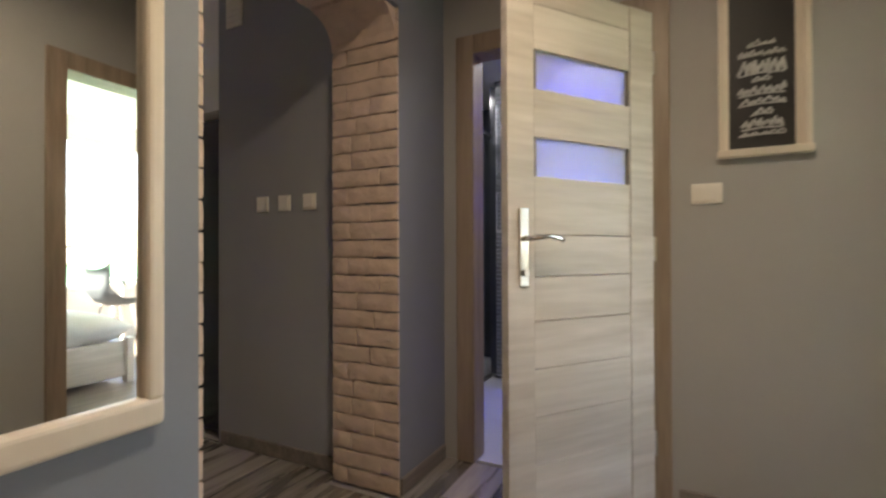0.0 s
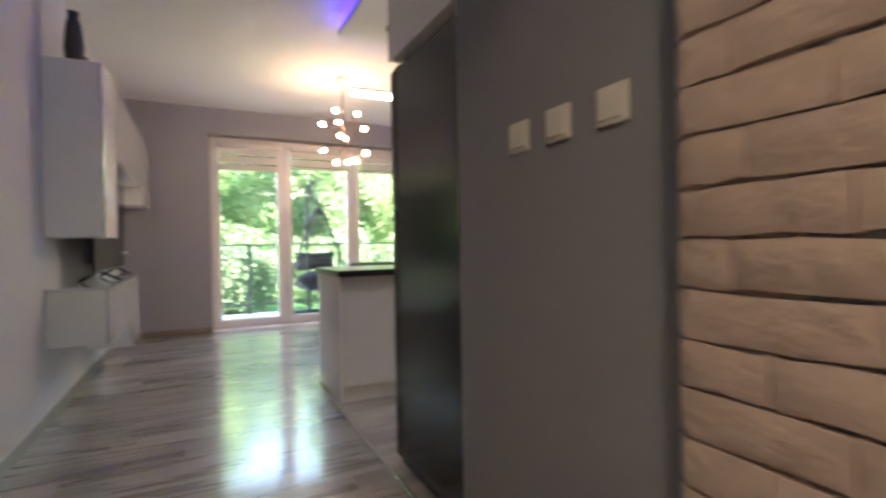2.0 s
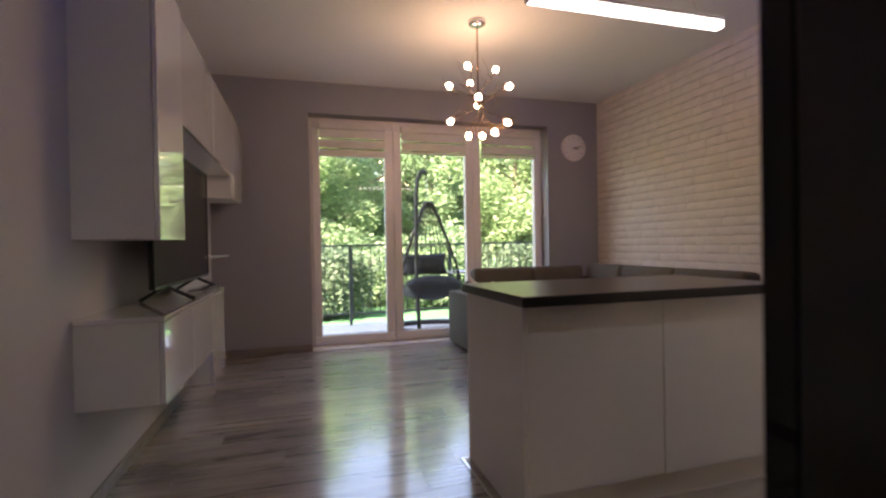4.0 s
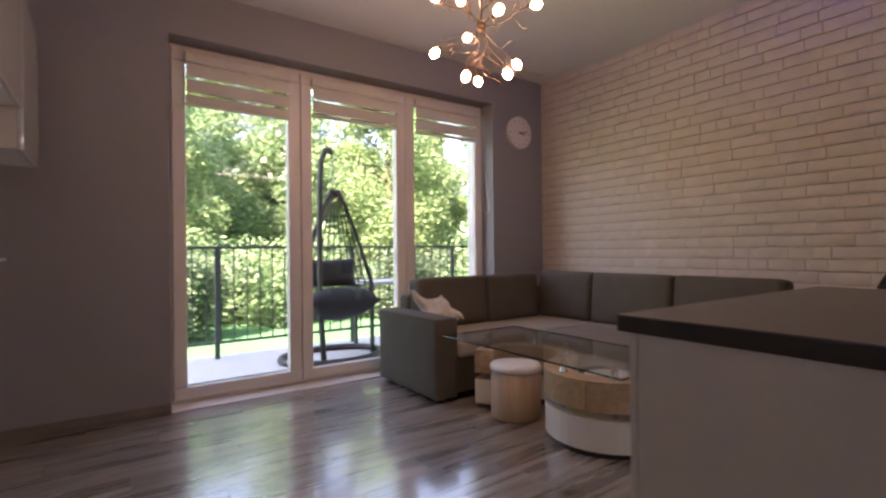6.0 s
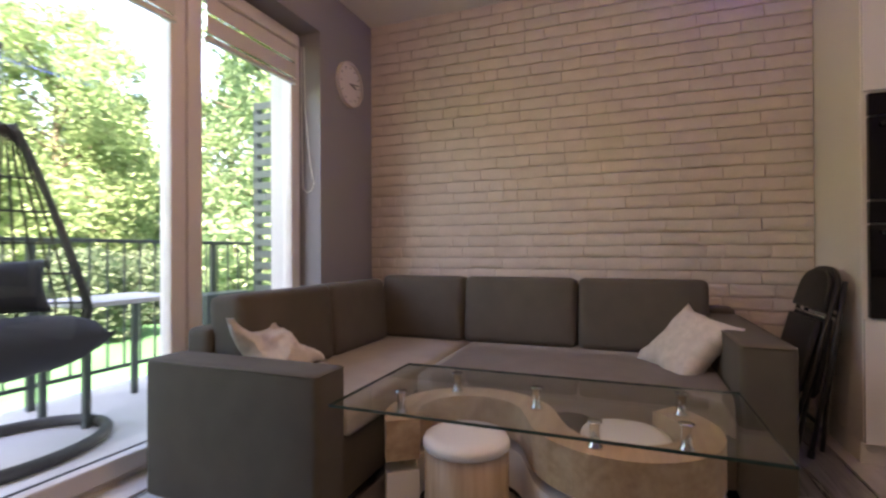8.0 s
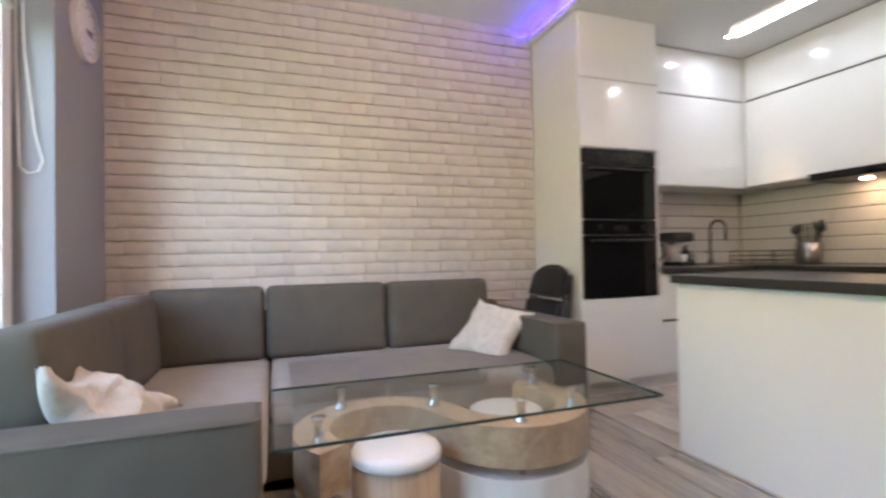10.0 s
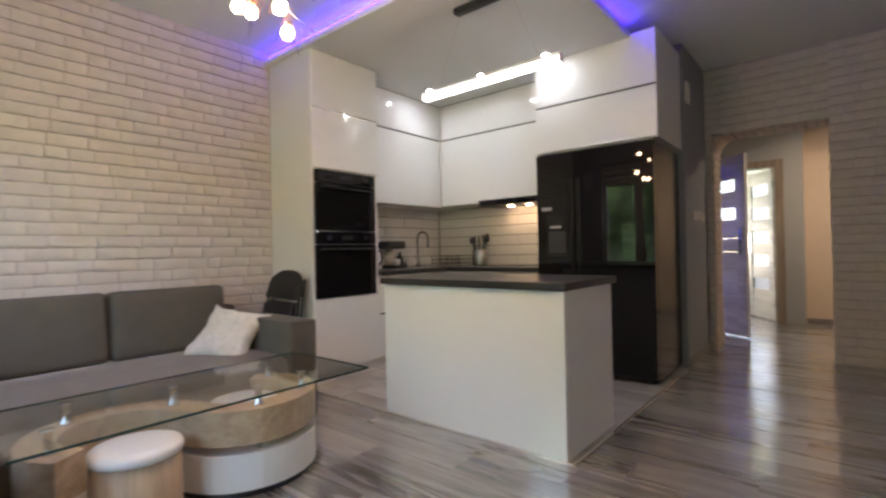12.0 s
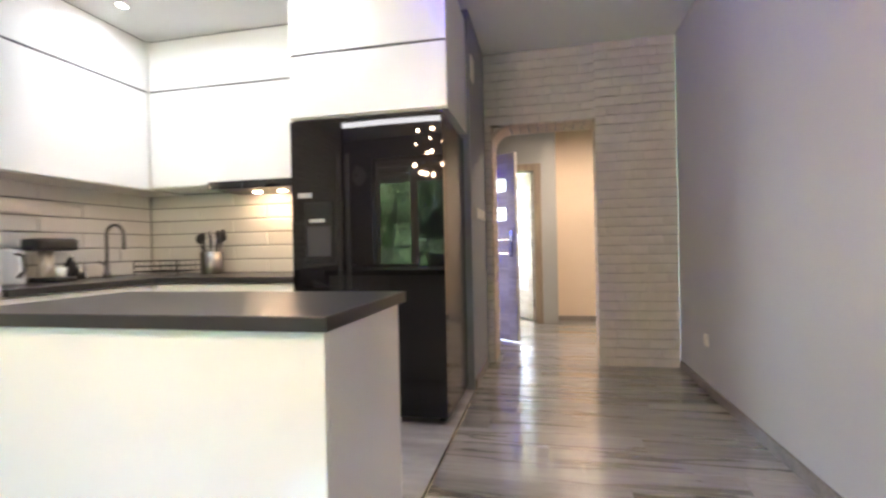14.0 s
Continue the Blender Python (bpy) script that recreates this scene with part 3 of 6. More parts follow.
# ---- bedroom beyond the hall ----
wall("wall_bedroom", [((0.2, -5.6, 0), (1.0, -5.4, 2.75)), ((4.2, -5.6, 0), (4.5, -5.4, 2.75)), ((1.0, -5.6, 0), (4.2, -5.4, 0.6)), ((1.0, -5.6, 2.4), (4.2, -5.4, 2.75)), ((0.1, -5.6, 0), (0.2, -2.6, 2.75)), ((4.3, -5.4, 0), (4.5, -2.4, 2.75)), ((2.06, -2.4, 0), (4.3, -2.3, 2.75))], CEIL, "white painted bedroom walls around a wide window")
single("ceiling_bedroom", box(((0.1, -5.6, 2.62), (4.5, -2.6, 2.75)), ((0.92, -2.6, 2.62), (4.5, -2.35, 2.75))), CEIL, "white bedroom ceiling", "ceiling", "structure")
single("floor_bedroom", box(((0.1, -5.6, -0.12), (4.5, -2.5, -0.001)), ((1.0, -2.5, -0.12), (4.3, -2.3, -0.012))), BASEB, "pale grey-brown bedroom floor", "floor", "structure")
bwin = thing("window_2", (2.3, -5.45, 0.85), "white bedroom window full of daylight", "window", kind="structure")
pvc_frame(bwin, 1.0, 2.6, 0.6, 2.4, -5.5, -5.43, 0.07)
pvc_frame(bwin, 2.6, 4.2, 0.6, 2.4, -5.5, -5.43, 0.07)
bed = thing("bed", (1.2, -4.0, 0), "low bed with a rumpled white duvet", "bed")
part("bed_base", box(((0.25, -4.7, 0.05), (2.19, -3.27, 0.34)), bevel=0.01), DOORWOOD, bed)
part("leg", box(((2.185, -3.32, 0), (2.245, -3.25, 0.36)), bevel=0.006), DOORWOOD, bed)
part("leg", box(((2.185, -4.72, 0), (2.245, -4.65, 0.36)), bevel=0.006), DOORWOOD, bed)
part("duvet", turned(crumpled(puffy((2.05, 1.6, 0.34), 22, 5), 0.03), Matrix.Translation((1.21, -3.97, 0.44))), LINEN, bed, "rumpled white duvet", True)
desk = thing("desk", (3.0, -5.1, 0), "small pale desk under the bedroom window", "desk")
part("desktop", box(((3.12, -5.38, 0.72), (4.2, -4.86, 0.75)), bevel=0.004), WHITESATIN, desk)
for x in (3.16, 4.12):
    for y in (-5.33, -4.93):
        part("leg", box(((x, y, 0), (x + 0.04, y + 0.04, 0.72))), WHITESATIN, desk)
chair = thing("desk_chair", (2.35, -5.0, 0), "grey moulded shell chair by the bed", "chair")
shell = bmesh.new()
rows = []
for i in range(9):
    a = i / 8
    y, z = (-4.72 - 0.0 * a, 0.46) if a < 0.01 else (-4.72 - 0.42 * min(1, a * 1.6), 0.45 + max(0, a - 0.45) * 0.75)
    rows.append([shell.verts.new((2.35 + 0.23 * math.cos(math.pi * (1 - j / 6)), y + 0.05 * abs(j / 3 - 1) ** 2, z + 0.09 * abs(j / 3 - 1) ** 2)) for j in range(7)])
for p, q in zip(rows, rows[1:]):
    for j in range(6):
        shell.faces.new((p[j], p[j + 1], q[j + 1], q[j]))
bmesh.ops.solidify(shell, geom=shell.faces[:], thickness=0.012)
part("shell", shell, GREYPLASTIC, chair, "", True)
for dx, dy in ((-0.2, -0.18), (0.2, -0.18), (-0.2, 0.2), (0.2, 0.2)):
    part("leg", tube([(2.35 + dx * 0.5, -4.9 + dy * 0.5, 0.45), (2.35 + dx, -4.9 + dy, 0)], 0.012, 8), CHROME, chair)
chair.matrix_basis = pose(3.03, -4.98, 0, 0, 0, -90)

# ---- bathroom ----
NICHES = ((-0.33, -0.17), (-0.95, -0.40))
ROWS = ((1.22, 1.53), (1.68, 2.24))
wall("wall_bathroom_far", [((3.50, -2.3, 0), (3.6, -0.08, 1.22)), ((3.50, -2.3, 2.24), (3.6, -0.08, 2.75)), ((3.50, -0.17, 1.22), (3.6, -0.08, 2.24)), ((3.50, -0.40, 1.22), (3.6, -0.33, 2.24)), ((3.50, -2.3, 1.22), (3.6, -0.95, 2.24)),
    ((3.50, -0.95, 1.53), (3.6, -0.40, 1.68)), ((3.50, -0.33, 1.53), (3.6, -0.17, 1.68)), ((3.72, -2.3, 0), (3.8, -0.08, 2.75))], BATHDARK, "dark tiled bathroom wall with lit niches")
wall("wall_bathroom_side", [((2.06, 0.55, 0), (BX, 0.73, 2.75)), ((3.6, -0.08, 0), (3.72, 0.0, 2.75)), ((4.18, -0.08, 0), (BX, 0.55, 2.75))], BATHDARK, "dark tiled shower walls")
single("ceiling_bathroom", box(((2.06, -2.3, 2.45), (BX, 0.73, 2.6))), CEIL, "white bathroom ceiling", "ceiling", "structure")
single("floor_bathroom", box(((1.98, -2.3, -0.012), (BX, 0.73, 0.004))), BATHTILE, "pale tiled bathroom floor", "floor", "structure")
bath_wall = thing("mosaic_cladding", (3.49, -0.6, 0), "grey mosaic tile strips with pale joints", "wall tiles", kind="structure")
mosaic_me = mesh_of("mosaic_row", box(((-0.005, -0.55, 0), (0.006, 0.41, 0.030)), bevel=0.003, seg=1), MOSAIC)
for z0, n in ((0.03, 34), (1.535, 4), (2.255, 5)):
    for i in range(n):
        adopt(new("mosaic_row", mosaic_me), bath_wall).location = (3.494, -0.50, z0 + i * 0.0345)
JOINT = surface("pale_mosaic_joint", (0.50, 0.52, 0.55), 0.7, var=0.1, scale=8, bump=0.05)
part("joint_bed", box(((3.4965, -1.05, 0.02), (3.4995, -0.09, 1.218)), ((3.4965, -1.05, 2.242), (3.4995, -0.09, 2.44)), ((3.4965, -1.05, 1.532), (3.4995, -0.09, 1.678)), ((3.4965, -0.398, 1.218), (3.4995, -0.332, 1.532)), ((3.4965, -0.398, 1.678), (3.4995, -0.332, 2.242)),
    ((3.4965, -0.168, 1.218), (3.4995, -0.09, 1.532)), ((3.4965, -0.168, 1.678), (3.4995, -0.09, 2.242))), JOINT, bath_wall, "pale tile joints")
chip_me = mesh_of("mosaic_chip", box(((-0.005, 0, 0), (0.003, 0.0315, 0.0315)), bevel=0.003, seg=1), MOSAIC)
for y0 in (-0.3975, -0.1655):
    for j in range(2):
        for i in range(30):
            adopt(new("mosaic_chip", chip_me), bath_wall).location = (3.4955, y0 + j * 0.0345, 1.222 + i * 0.0345)
niche = thing("niche_light", (3.6, -0.6, 1.2), "blue-lit wall niches in the bathroom", "niche light")
for y0, y1 in NICHES:
    for z0, z1 in ROWS:
        part("lamp", box(((3.54, y0 + 0.03, z1 - 0.014), (3.60, y1 - 0.03, z1 - 0.004))), BATH_LED, niche)
        part("back_panel", box(((3.70, y0, z0), (3.72, y1, z1))), BATHTILE, niche)
toilet = thing("toilet", (3.3, -0.80, 0.1), "white wall-hung toilet with closed lid", "toilet")
bowl = lathe([(0, 0.10), (0.09, 0.10), (0.13, 0.16), (0.17, 0.26), (0.185, 0.36), (0.185, 0.40), (0, 0.40)], (0, 0, 0), 28)
part("bowl", turned(bowl, Matrix.Translation((3.22, -0.80, 0)) @ Matrix.Diagonal((1.45, 1, 1, 1))), CERAMIC, toilet, "", True)
part("lid", turned(lathe([(0, 0.0), (0.19, 0.0), (0.195, 0.012), (0.18, 0.028), (0, 0.034)], (0, 0, 0), 28), Matrix.Translation((3.22, -0.80, 0.402)) @ Matrix.Diagonal((1.42, 1, 1, 1))), CERAMIC, toilet, "", True)
part("mount", box(((3.3, -0.95, 0.14), (3.488, -0.65, 0.40)), bevel=0.03), CERAMIC, toilet)
part("flush_plate", box(((3.478, -0.91, 0.98), (3.487, -0.69, 1.12)), bevel=0.004), CHROME, toilet, "chrome flush plate")
shower = thing("shower_screen", (2.75, -0.15, 0), "clear shower screen in a dark metal frame", "shower screen")
part("pane", box(((2.45, -0.04, 0.03), (3.5, -0.032, 2.0))), PANE, shower, "clear glass")
part("post", box(((2.43, -0.05, 0), (2.455, -0.02, 2.02)), bevel=0.003), BLACKMATT, shower)
part("top_bar", box(((2.455, -0.047, 2.0), (3.5, -0.023, 2.02)), bevel=0.003), BLACKMATT, shower)
part("bottom_bar", box(((2.455, -0.047, 0.0), (3.5, -0.023, 0.03)), bevel=0.003), BLACKMATT, shower)
for x, y in ((2.75, -0.9), (3.25, 0.15), (3.1, -1.3)):
    spot = thing("downlight", (x, y, 2.45), "small white recessed bathroom downlight", "downlight", "bathroom downlights")
    part("rim", lathe([(0.03, 0), (0.045, 0), (0.045, -0.006), (0.03, -0.006)], (x, y, 2.45), 20), CHROME, spot)
    part("lens", lathe([(0, -0.002), (0.03, -0.002), (0.03, -0.004), (0, -0.004)], (x, y, 2.45), 20), BATH_LAMP, spot)

# ---- hall fittings ----
lamp = thing("ceiling_lamp", (0.55, -1.32, 2.62), "round warm glass hall ceiling lamp", "ceiling lamp")
part("base", lathe([(0, 0), (0.13, 0), (0.13, -0.02), (0, -0.02)], (0.55, -1.32, 2.62), 32), CHROME, lamp)
part("shade", lathe([(0.12, -0.02), (0.13, -0.05), (0.09, -0.085), (0, -0.095)], (0.55, -1.32, 2.62), 32), HALL_LAMP, lamp, "", True)
# This rim is an addition that cuts lamp light off the upper walls.
part("rim", lathe([(0.148, 0), (0.156, 0), (0.156, -0.098), (0.148, -0.098), (0.148, 0)], (0.55, -1.32, 2.62), 40), CHROME, lamp, "unseen metal rim added to dim the upper walls", True)
mirror = thing("wall_mirror", (0.08, HALLY, 1.3), "tall wall mirror in a wide cream wooden frame", "mirror")
def leaned_glass(bm):
    c = Matrix.Translation(((mx0 + mx1) / 2, HALLY - 0.013, 1.3))
    return turned(bm, c @ Matrix.Rotation(radians(1.0), 4, "Z") @ c.inverted())
def bevelled_bar(a, b):
    return box((a, b), bevel=0.014, seg=3)
mx0, mx1, mz0, mz1, fw = -0.30, 0.470, 0.655, 1.97, 0.066
sw = 0.044
part("glass", leaned_glass(box(((mx0 + 0.03, HALLY - 0.016, mz0 + 0.05), (mx1 - 0.03, HALLY - 0.011, mz1 - 0.05)))), MIRROR, mirror, "mirror glass")
part("frame_bottom", bevelled_bar((mx0, HALLY - 0.035, mz0), (mx1, HALLY, mz0 + fw)), MFRAME, mirror)
part("frame_top", bevelled_bar((mx0, HALLY - 0.035, mz1 - fw), (mx1, HALLY, mz1)), MFRAME, mirror)
part("frame_side", bevelled_bar((mx0, HALLY - 0.035, mz0 + fw - 0.012), (mx0 + sw, HALLY, mz1 - fw + 0.012)), MFRAME, mirror)
part("frame_side", bevelled_bar((mx1 - sw, HALLY - 0.035, mz0 + fw - 0.012), (mx1, HALLY, mz1 - fw + 0.012)), MFRAME, mirror)


def light_switch(x, y, z, axis, w=0.08, h=0.08, label="cream square light switch"):
    """A rocker switch on a wall that faces -x (axis x) or +x (axis X)."""
    s = thing("light_switch", (x, y, z), label, "light switch", "wall switches")
    k = -1 if axis == "x" else 1
    lo, hi = sorted((x, x + k * 0.009))
    part("plate", box(((lo, y - w / 2, z - h / 2), (hi, y + w / 2, z + h / 2)), bevel=0.003), PLASTIC, s)
    lo, hi = sorted((x + k * 0.009, x + k * 0.014))
    part("rocker", box(((lo, y - w * 0.36, z - h * 0.36), (hi, y + w * 0.36, z + h * 0.36)), bevel=0.002), PLASTIC, s)


for y in (0.492, 0.340, 0.176):
    light_switch(1.58, y, 1.29, "x")
light_switch(1.96, -1.545, 1.27, "x", 0.11, 0.08, "cream double light switch beside the bathroom door")
light_switch(0.0, 0.66, 0.358, "X", 0.08, 0.08, "white wall socket low on the grey wall")
vent = thing("wall_vent", (1.58, 0.70, 2.35), "small pale vent high on the grey wall", "vent")
part("frame", box(((1.568, 0.64, 2.26), (1.58, 0.76, 2.44)), bevel=0.003), PLASTIC, vent)
for i in range(5):
    part("slat", box(((1.563, 0.65, 2.285 + i * 0.03), (1.567, 0.75, 2.30 + i * 0.03))), PLASTIC, vent)

pic = thing("framed_print", (1.955, -1.73, 1.42), "narrow black print with chalk lettering in a cream frame", "picture")
py0, py1, pz0, pz1 = -1.885, -1.588, 1.415, 2.18
part("backing", box(((1.944, py0 + 0.02, pz0 + 0.02), (1.958, py1 - 0.02, pz1 - 0.02))), PRINT, pic)
part("mount", box(((1.941, py0 + 0.025, pz0 + 0.02), (1.9435, py0 + 0.05, pz1 - 0.02)), ((1.941, py1 - 0.035, pz0 + 0.02), (1.9435, py1 - 0.025, pz1 - 0.02))), MFRAME, pic)
part("frame_side", box(((1.93, py0, pz0), (1.96, py0 + 0.025, pz1)), bevel=0.005), MFRAME, pic)
part("frame_side", box(((1.93, py1 - 0.025, pz0), (1.96, py1, pz1)), bevel=0.005), MFRAME, pic)
part("frame_bottom", box(((1.925, py0 - 0.006, pz0 - 0.012), (1.96, py1 + 0.006, pz0 + 0.018)), bevel=0.005), MFRAME, pic)
part("frame_top", box(((1.93, py0, pz1 - 0.025), (1.96, py1, pz1)), bevel=0.005), MFRAME, pic)
rng = random.Random(17)
for k, (z, h, w) in enumerate(((1.492, 0.016, 0.15), (1.525, 0.036, 0.13), (1.575, 0.026, 0.07), (1.612, 0.024, 0.15), (1.655, 0.036, 0.15), (1.70, 0.018, 0.06), (1.745, 0.060, 0.15), (1.80, 0.022, 0.15), (1.835, 0.018, 0.09))):
    y = (py0 + py1) / 2 + 0.008 - w / 2
    end = y + w
    while y < end - 0.012:
        step = min(rng.uniform(0.014, 0.034), end - y)
        lift = rng.uniform(-0.006, 0.006)
        stroke = [(1.9405, y, z - h * rng.uniform(0.2, 0.5) + lift), (1.9395, y + step * 0.35, z + h * rng.uniform(0.2, 0.5) + lift), (1.9395, y + step * 0.6, z + lift), (1.9405, y + step, z - h * rng.uniform(0.1, 0.5) + lift)]
        part("lettering", tube(stroke, min(0.0068, h * 0.22), 5), CHALK, pic)
        y += step
    part("lettering", tube([(1.9405, end - w, z - h * 0.5), (1.9395, end - w * 0.5, z - h * 0.42), (1.9405, end, z - h * 0.5 - 0.004)], 0.0035, 5), CHALK, pic)


# ---- kitchen ----
def cabinet(name, a, b, front, splits, label, handle_gap=True, plinth=0.0, side_mat=None):
    """A carcass with gloss doors. front: which side the doors face; splits: heights between the doors."""
    c = thing(name, ((a[0] + b[0]) / 2, (a[1] + b[1]) / 2, a[2]), label, "cabinet")
    th = 0.019
    lo, hi = list(a), list(b)
    lo[2] += plinth
    if front == "-x":
        lo[0] += th
    if front == "+y":
        hi[1] -= th
    part("body", box((tuple(lo), tuple(hi)), bevel=0.002, seg=1), side_mat or WHITESATIN, c)
    if plinth:
        p0, p1 = list(a), [b[0], b[1], a[2] + plinth]
        if front == "-x":
            p0[0] += 0.05
        if front == "+y":
            p1[1] -= 0.05
        part("plinth", box((tuple(p0), tuple(p1))), WHITESATIN, c)
    cuts = [lo[2]] + list(splits) + [hi[2]]
    for z0, z1 in zip(cuts, cuts[1:]):
        g = 0.007
        if front == "-x":
            bm = box(((a[0], a[1] + 0.002, z0 + g), (a[0] + th - 0.002, b[1] - 0.002, z1 - g)), bevel=0.0025)
        else:
            bm = box(((a[0] + 0.002, b[1] - th + 0.002, z0 + g), (b[0] - 0.002, b[1], z1 - g)), bevel=0.0025)
        part("door", bm, WHITE, c, "white gloss door")
    # Near-black strips paint the shade of the door gaps and ceiling joint.
    for z in list(splits) + ([hi[2] - 0.004] if hi[2] > 2 else []):
        if front == "-x":
            bm = box(((a[0] + 0.004, a[1] + 0.004, z - 0.006), (a[0] + th + 0.001, b[1] - 0.004, z + 0.0055)))
        else:
            bm = box(((a[0] + 0.004, b[1] - th - 0.001, z - 0.006), (b[0] - 0.004, b[1] - 0.004, z + 0.0055)))
        part("grip_groove", bm, SHADOWGAP, c, "dark strip for the shade in grip grooves and ceiling joints")
    return c


TALL_Y0, TALL_Y1, TALL_X = 2.36, 3.04, 3.70
tall = cabinet("oven_cabinet", (TALL_X, TALL_Y0, 0), (BX - 0.002, TALL_Y1, SOFFIT), "-x", [], "tall white gloss cabinet with built-in black ovens", plinth=0.1)
for o in list(tall.children):
    if o.name.startswith("door"):
        bpy.data.objects.remove(o)
for z0, z1 in ((0.105, 0.665), (1.70, 2.165), (2.173, SOFFIT - 0.003)):
    part("door", box(((TALL_X, TALL_Y0 + 0.002, z0), (TALL_X + 0.017, TALL_Y1 - 0.002, z1)), bevel=0.0025), WHITE, tall, "white gloss door")


def oven(z0, z1, label):
    o = thing("oven", (TALL_X, 2.72, z0), label, "oven", "built-in ovens")
    y0, y1 = 2.412, 3.022
    part("door", box(((TALL_X - 0.012, y0, z0), (TALL_X + 0.018, y1, z1 - 0.105)), bevel=0.004), BLACKGLOSS, o, "black glass oven door")
    part("control_panel", box(((TALL_X - 0.012, y0, z1 - 0.10), (TALL_X + 0.018, y1, z1)), bevel=0.004), BLACKGLOSS, o)
    part("handle", tube([(TALL_X - 0.012, y0 + 0.05, z1 - 0.14), (TALL_X - 0.045, y0 + 0.05, z1 - 0.14), (TALL_X - 0.045, y1 - 0.05, z1 - 0.14), (TALL_X - 0.012, y1 - 0.05, z1 - 0.14)], 0.008, 8), BLACKMATT, o, "dark bar handle", True)
    for y in (y0 + 0.12, y1 - 0.12):
        part("knob", turned(lathe([(0, 0), (0.018, 0), (0.016, 0.016), (0, 0.018)], (0, 0, 0), 16), Matrix.Translation((TALL_X - 0.012, y, z1 - 0.05)) @ Matrix.Rotation(radians(-90), 4, "Y")), BLACKMATT, o)
    part("display", box(((TALL_X - 0.0135, 2.66, z1 - 0.07), (TALL_X - 0.012, 2.78, z1 - 0.035))), BLACKMATT, o)


oven(0.672, 1.20, "black glass built-in oven")
oven(1.207, 1.685, "black glass compact oven above the oven")

# wall units in an L, base units and worktop
UZ0, UZ1, USEAM = 1.50, SOFFIT, 2.24
cabinet("wall_cabinet", (3.965, 1.18, UZ0), (BX - 0.002, TALL_Y0 - 0.003, UZ1), "-x", [USEAM], "white gloss wall cabinet in two tiers")
cabinet("wall_cabinet", (2.62, 0.832, UZ0 + 0.012), (3.96, 1.175, UZ1), "+y", [USEAM], "wide white gloss wall cabinet above the cooker hood")
single("corner_filler", box(((3.967, 0.832, UZ0), (BX - 0.002, 1.174, UZ1)), bevel=0.002, seg=1), WHITESATIN, "white filler behind the corner cabinets", "cabinet panel")
for y0, y1 in ((0.86, 1.42), (1.423, TALL_Y0 - 0.003)):
    cabinet("base_cabinet", (3.72, y0, 0), (BX - 0.002, y1, 0.82), "-x", [0.48], "white gloss base cabinet with two drawers", plinth=0.1)
cabinet("base_cabinet", (2.62, 0.832, 0), (3.716, 1.41, 0.82), "+y", [0.36, 0.60], "white gloss base cabinet with three drawers", plinth=0.1)
single("worktop", extrude_outline([(2.60, 0.832), (BX - 0.002, 0.832), (BX - 0.002, TALL_Y0 - 0.003), (3.69, TALL_Y0 - 0.003), (3.69, 1.44), (2.60, 1.44)], "z", 0.822, 0.862, 0.004), WORKTOP, "dark stone worktop in an L shape", "worktop")

hood = thing("cooker_hood", (3.03, 1.0, 1.50), "slim black built-in cooker hood with warm lamps", "cooker hood")
part("body", box(((2.64, 0.84, 1.480), (3.437, 1.20, 1.510)), bevel=0.003), BLACKMATT, hood)
part("glass_lip", box(((2.64, 1.202, 1.478), (3.437, 1.212, 1.535)), bevel=0.002), BLACKGLOSS, hood)
for x in (2.98, 3.19):
    part("lamp", lathe([(0, 0.0), (0.032, 0.0), (0.032, -0.004), (0, -0.004)], (x, 0.98, 1.4795), 20), HOOD_LAMP, hood, "round warm hood lamp")

for x in (2.415, 3.06, 3.675):
    spot = thing("downlight", (x, 1.672, SOFFIT), "small bright recessed kitchen downlight", "downlight", "kitchen downlights")
    part("rim", lathe([(0.021, 0), (0.040, 0), (0.040, -0.006), (0.021, -0.006)], (x, 1.672, SOFFIT), 20), CHROME, spot)
    part("lens", lathe([(0, -0.001), (0.021, -0.001), (0.021, -0.003), (0, -0.003)], (x, 1.672, SOFFIT), 20), SPOT, spot)
LPX0, LPX1, LPY, LPZ = 1.775, 2.80, 2.73, 2.075
lin = thing("linear_pendant_lamp", ((LPX0 + LPX1) / 2, LPY, SOFFIT), "long glowing white bar lamp hung over the kitchen island", "pendant lamp")
part("canopy", box(((2.055, LPY - 0.03, 2.575), (2.515, LPY + 0.03, SOFFIT - 0.0005)), bevel=0.01, seg=3), BLACKMATT, lin, "flat black ceiling canopy", True)
part("housing", box(((LPX0, LPY - 0.024, LPZ + 0.034), (LPX1, LPY + 0.024, LPZ + 0.052)), bevel=0.003), WHITESATIN, lin)
part("diffuser", box(((LPX0 + 0.003, LPY - 0.0225, LPZ), (LPX1 - 0.003, LPY + 0.0225, LPZ + 0.0335)), bevel=0.005), TUBE, lin, "glowing white diffuser")
for x0, x1 in ((LPX0 - 0.006, LPX0 + 0.0025), (LPX1 - 0.0025, LPX1 + 0.006)):
    part("end_cap", box(((x0, LPY - 0.025, LPZ - 0.001), (x1, LPY + 0.025, LPZ + 0.053)), bevel=0.002, seg=1), WHITESATIN, lin)
for x, xc in ((LPX0 + 0.13, 2.09), (LPX1 - 0.13, 2.48)):
    part("wire", tube([(x, LPY, LPZ + 0.051), (xc, LPY, 2.577)], 0.0009, 5), CHROME, lin, "thin steel wire")

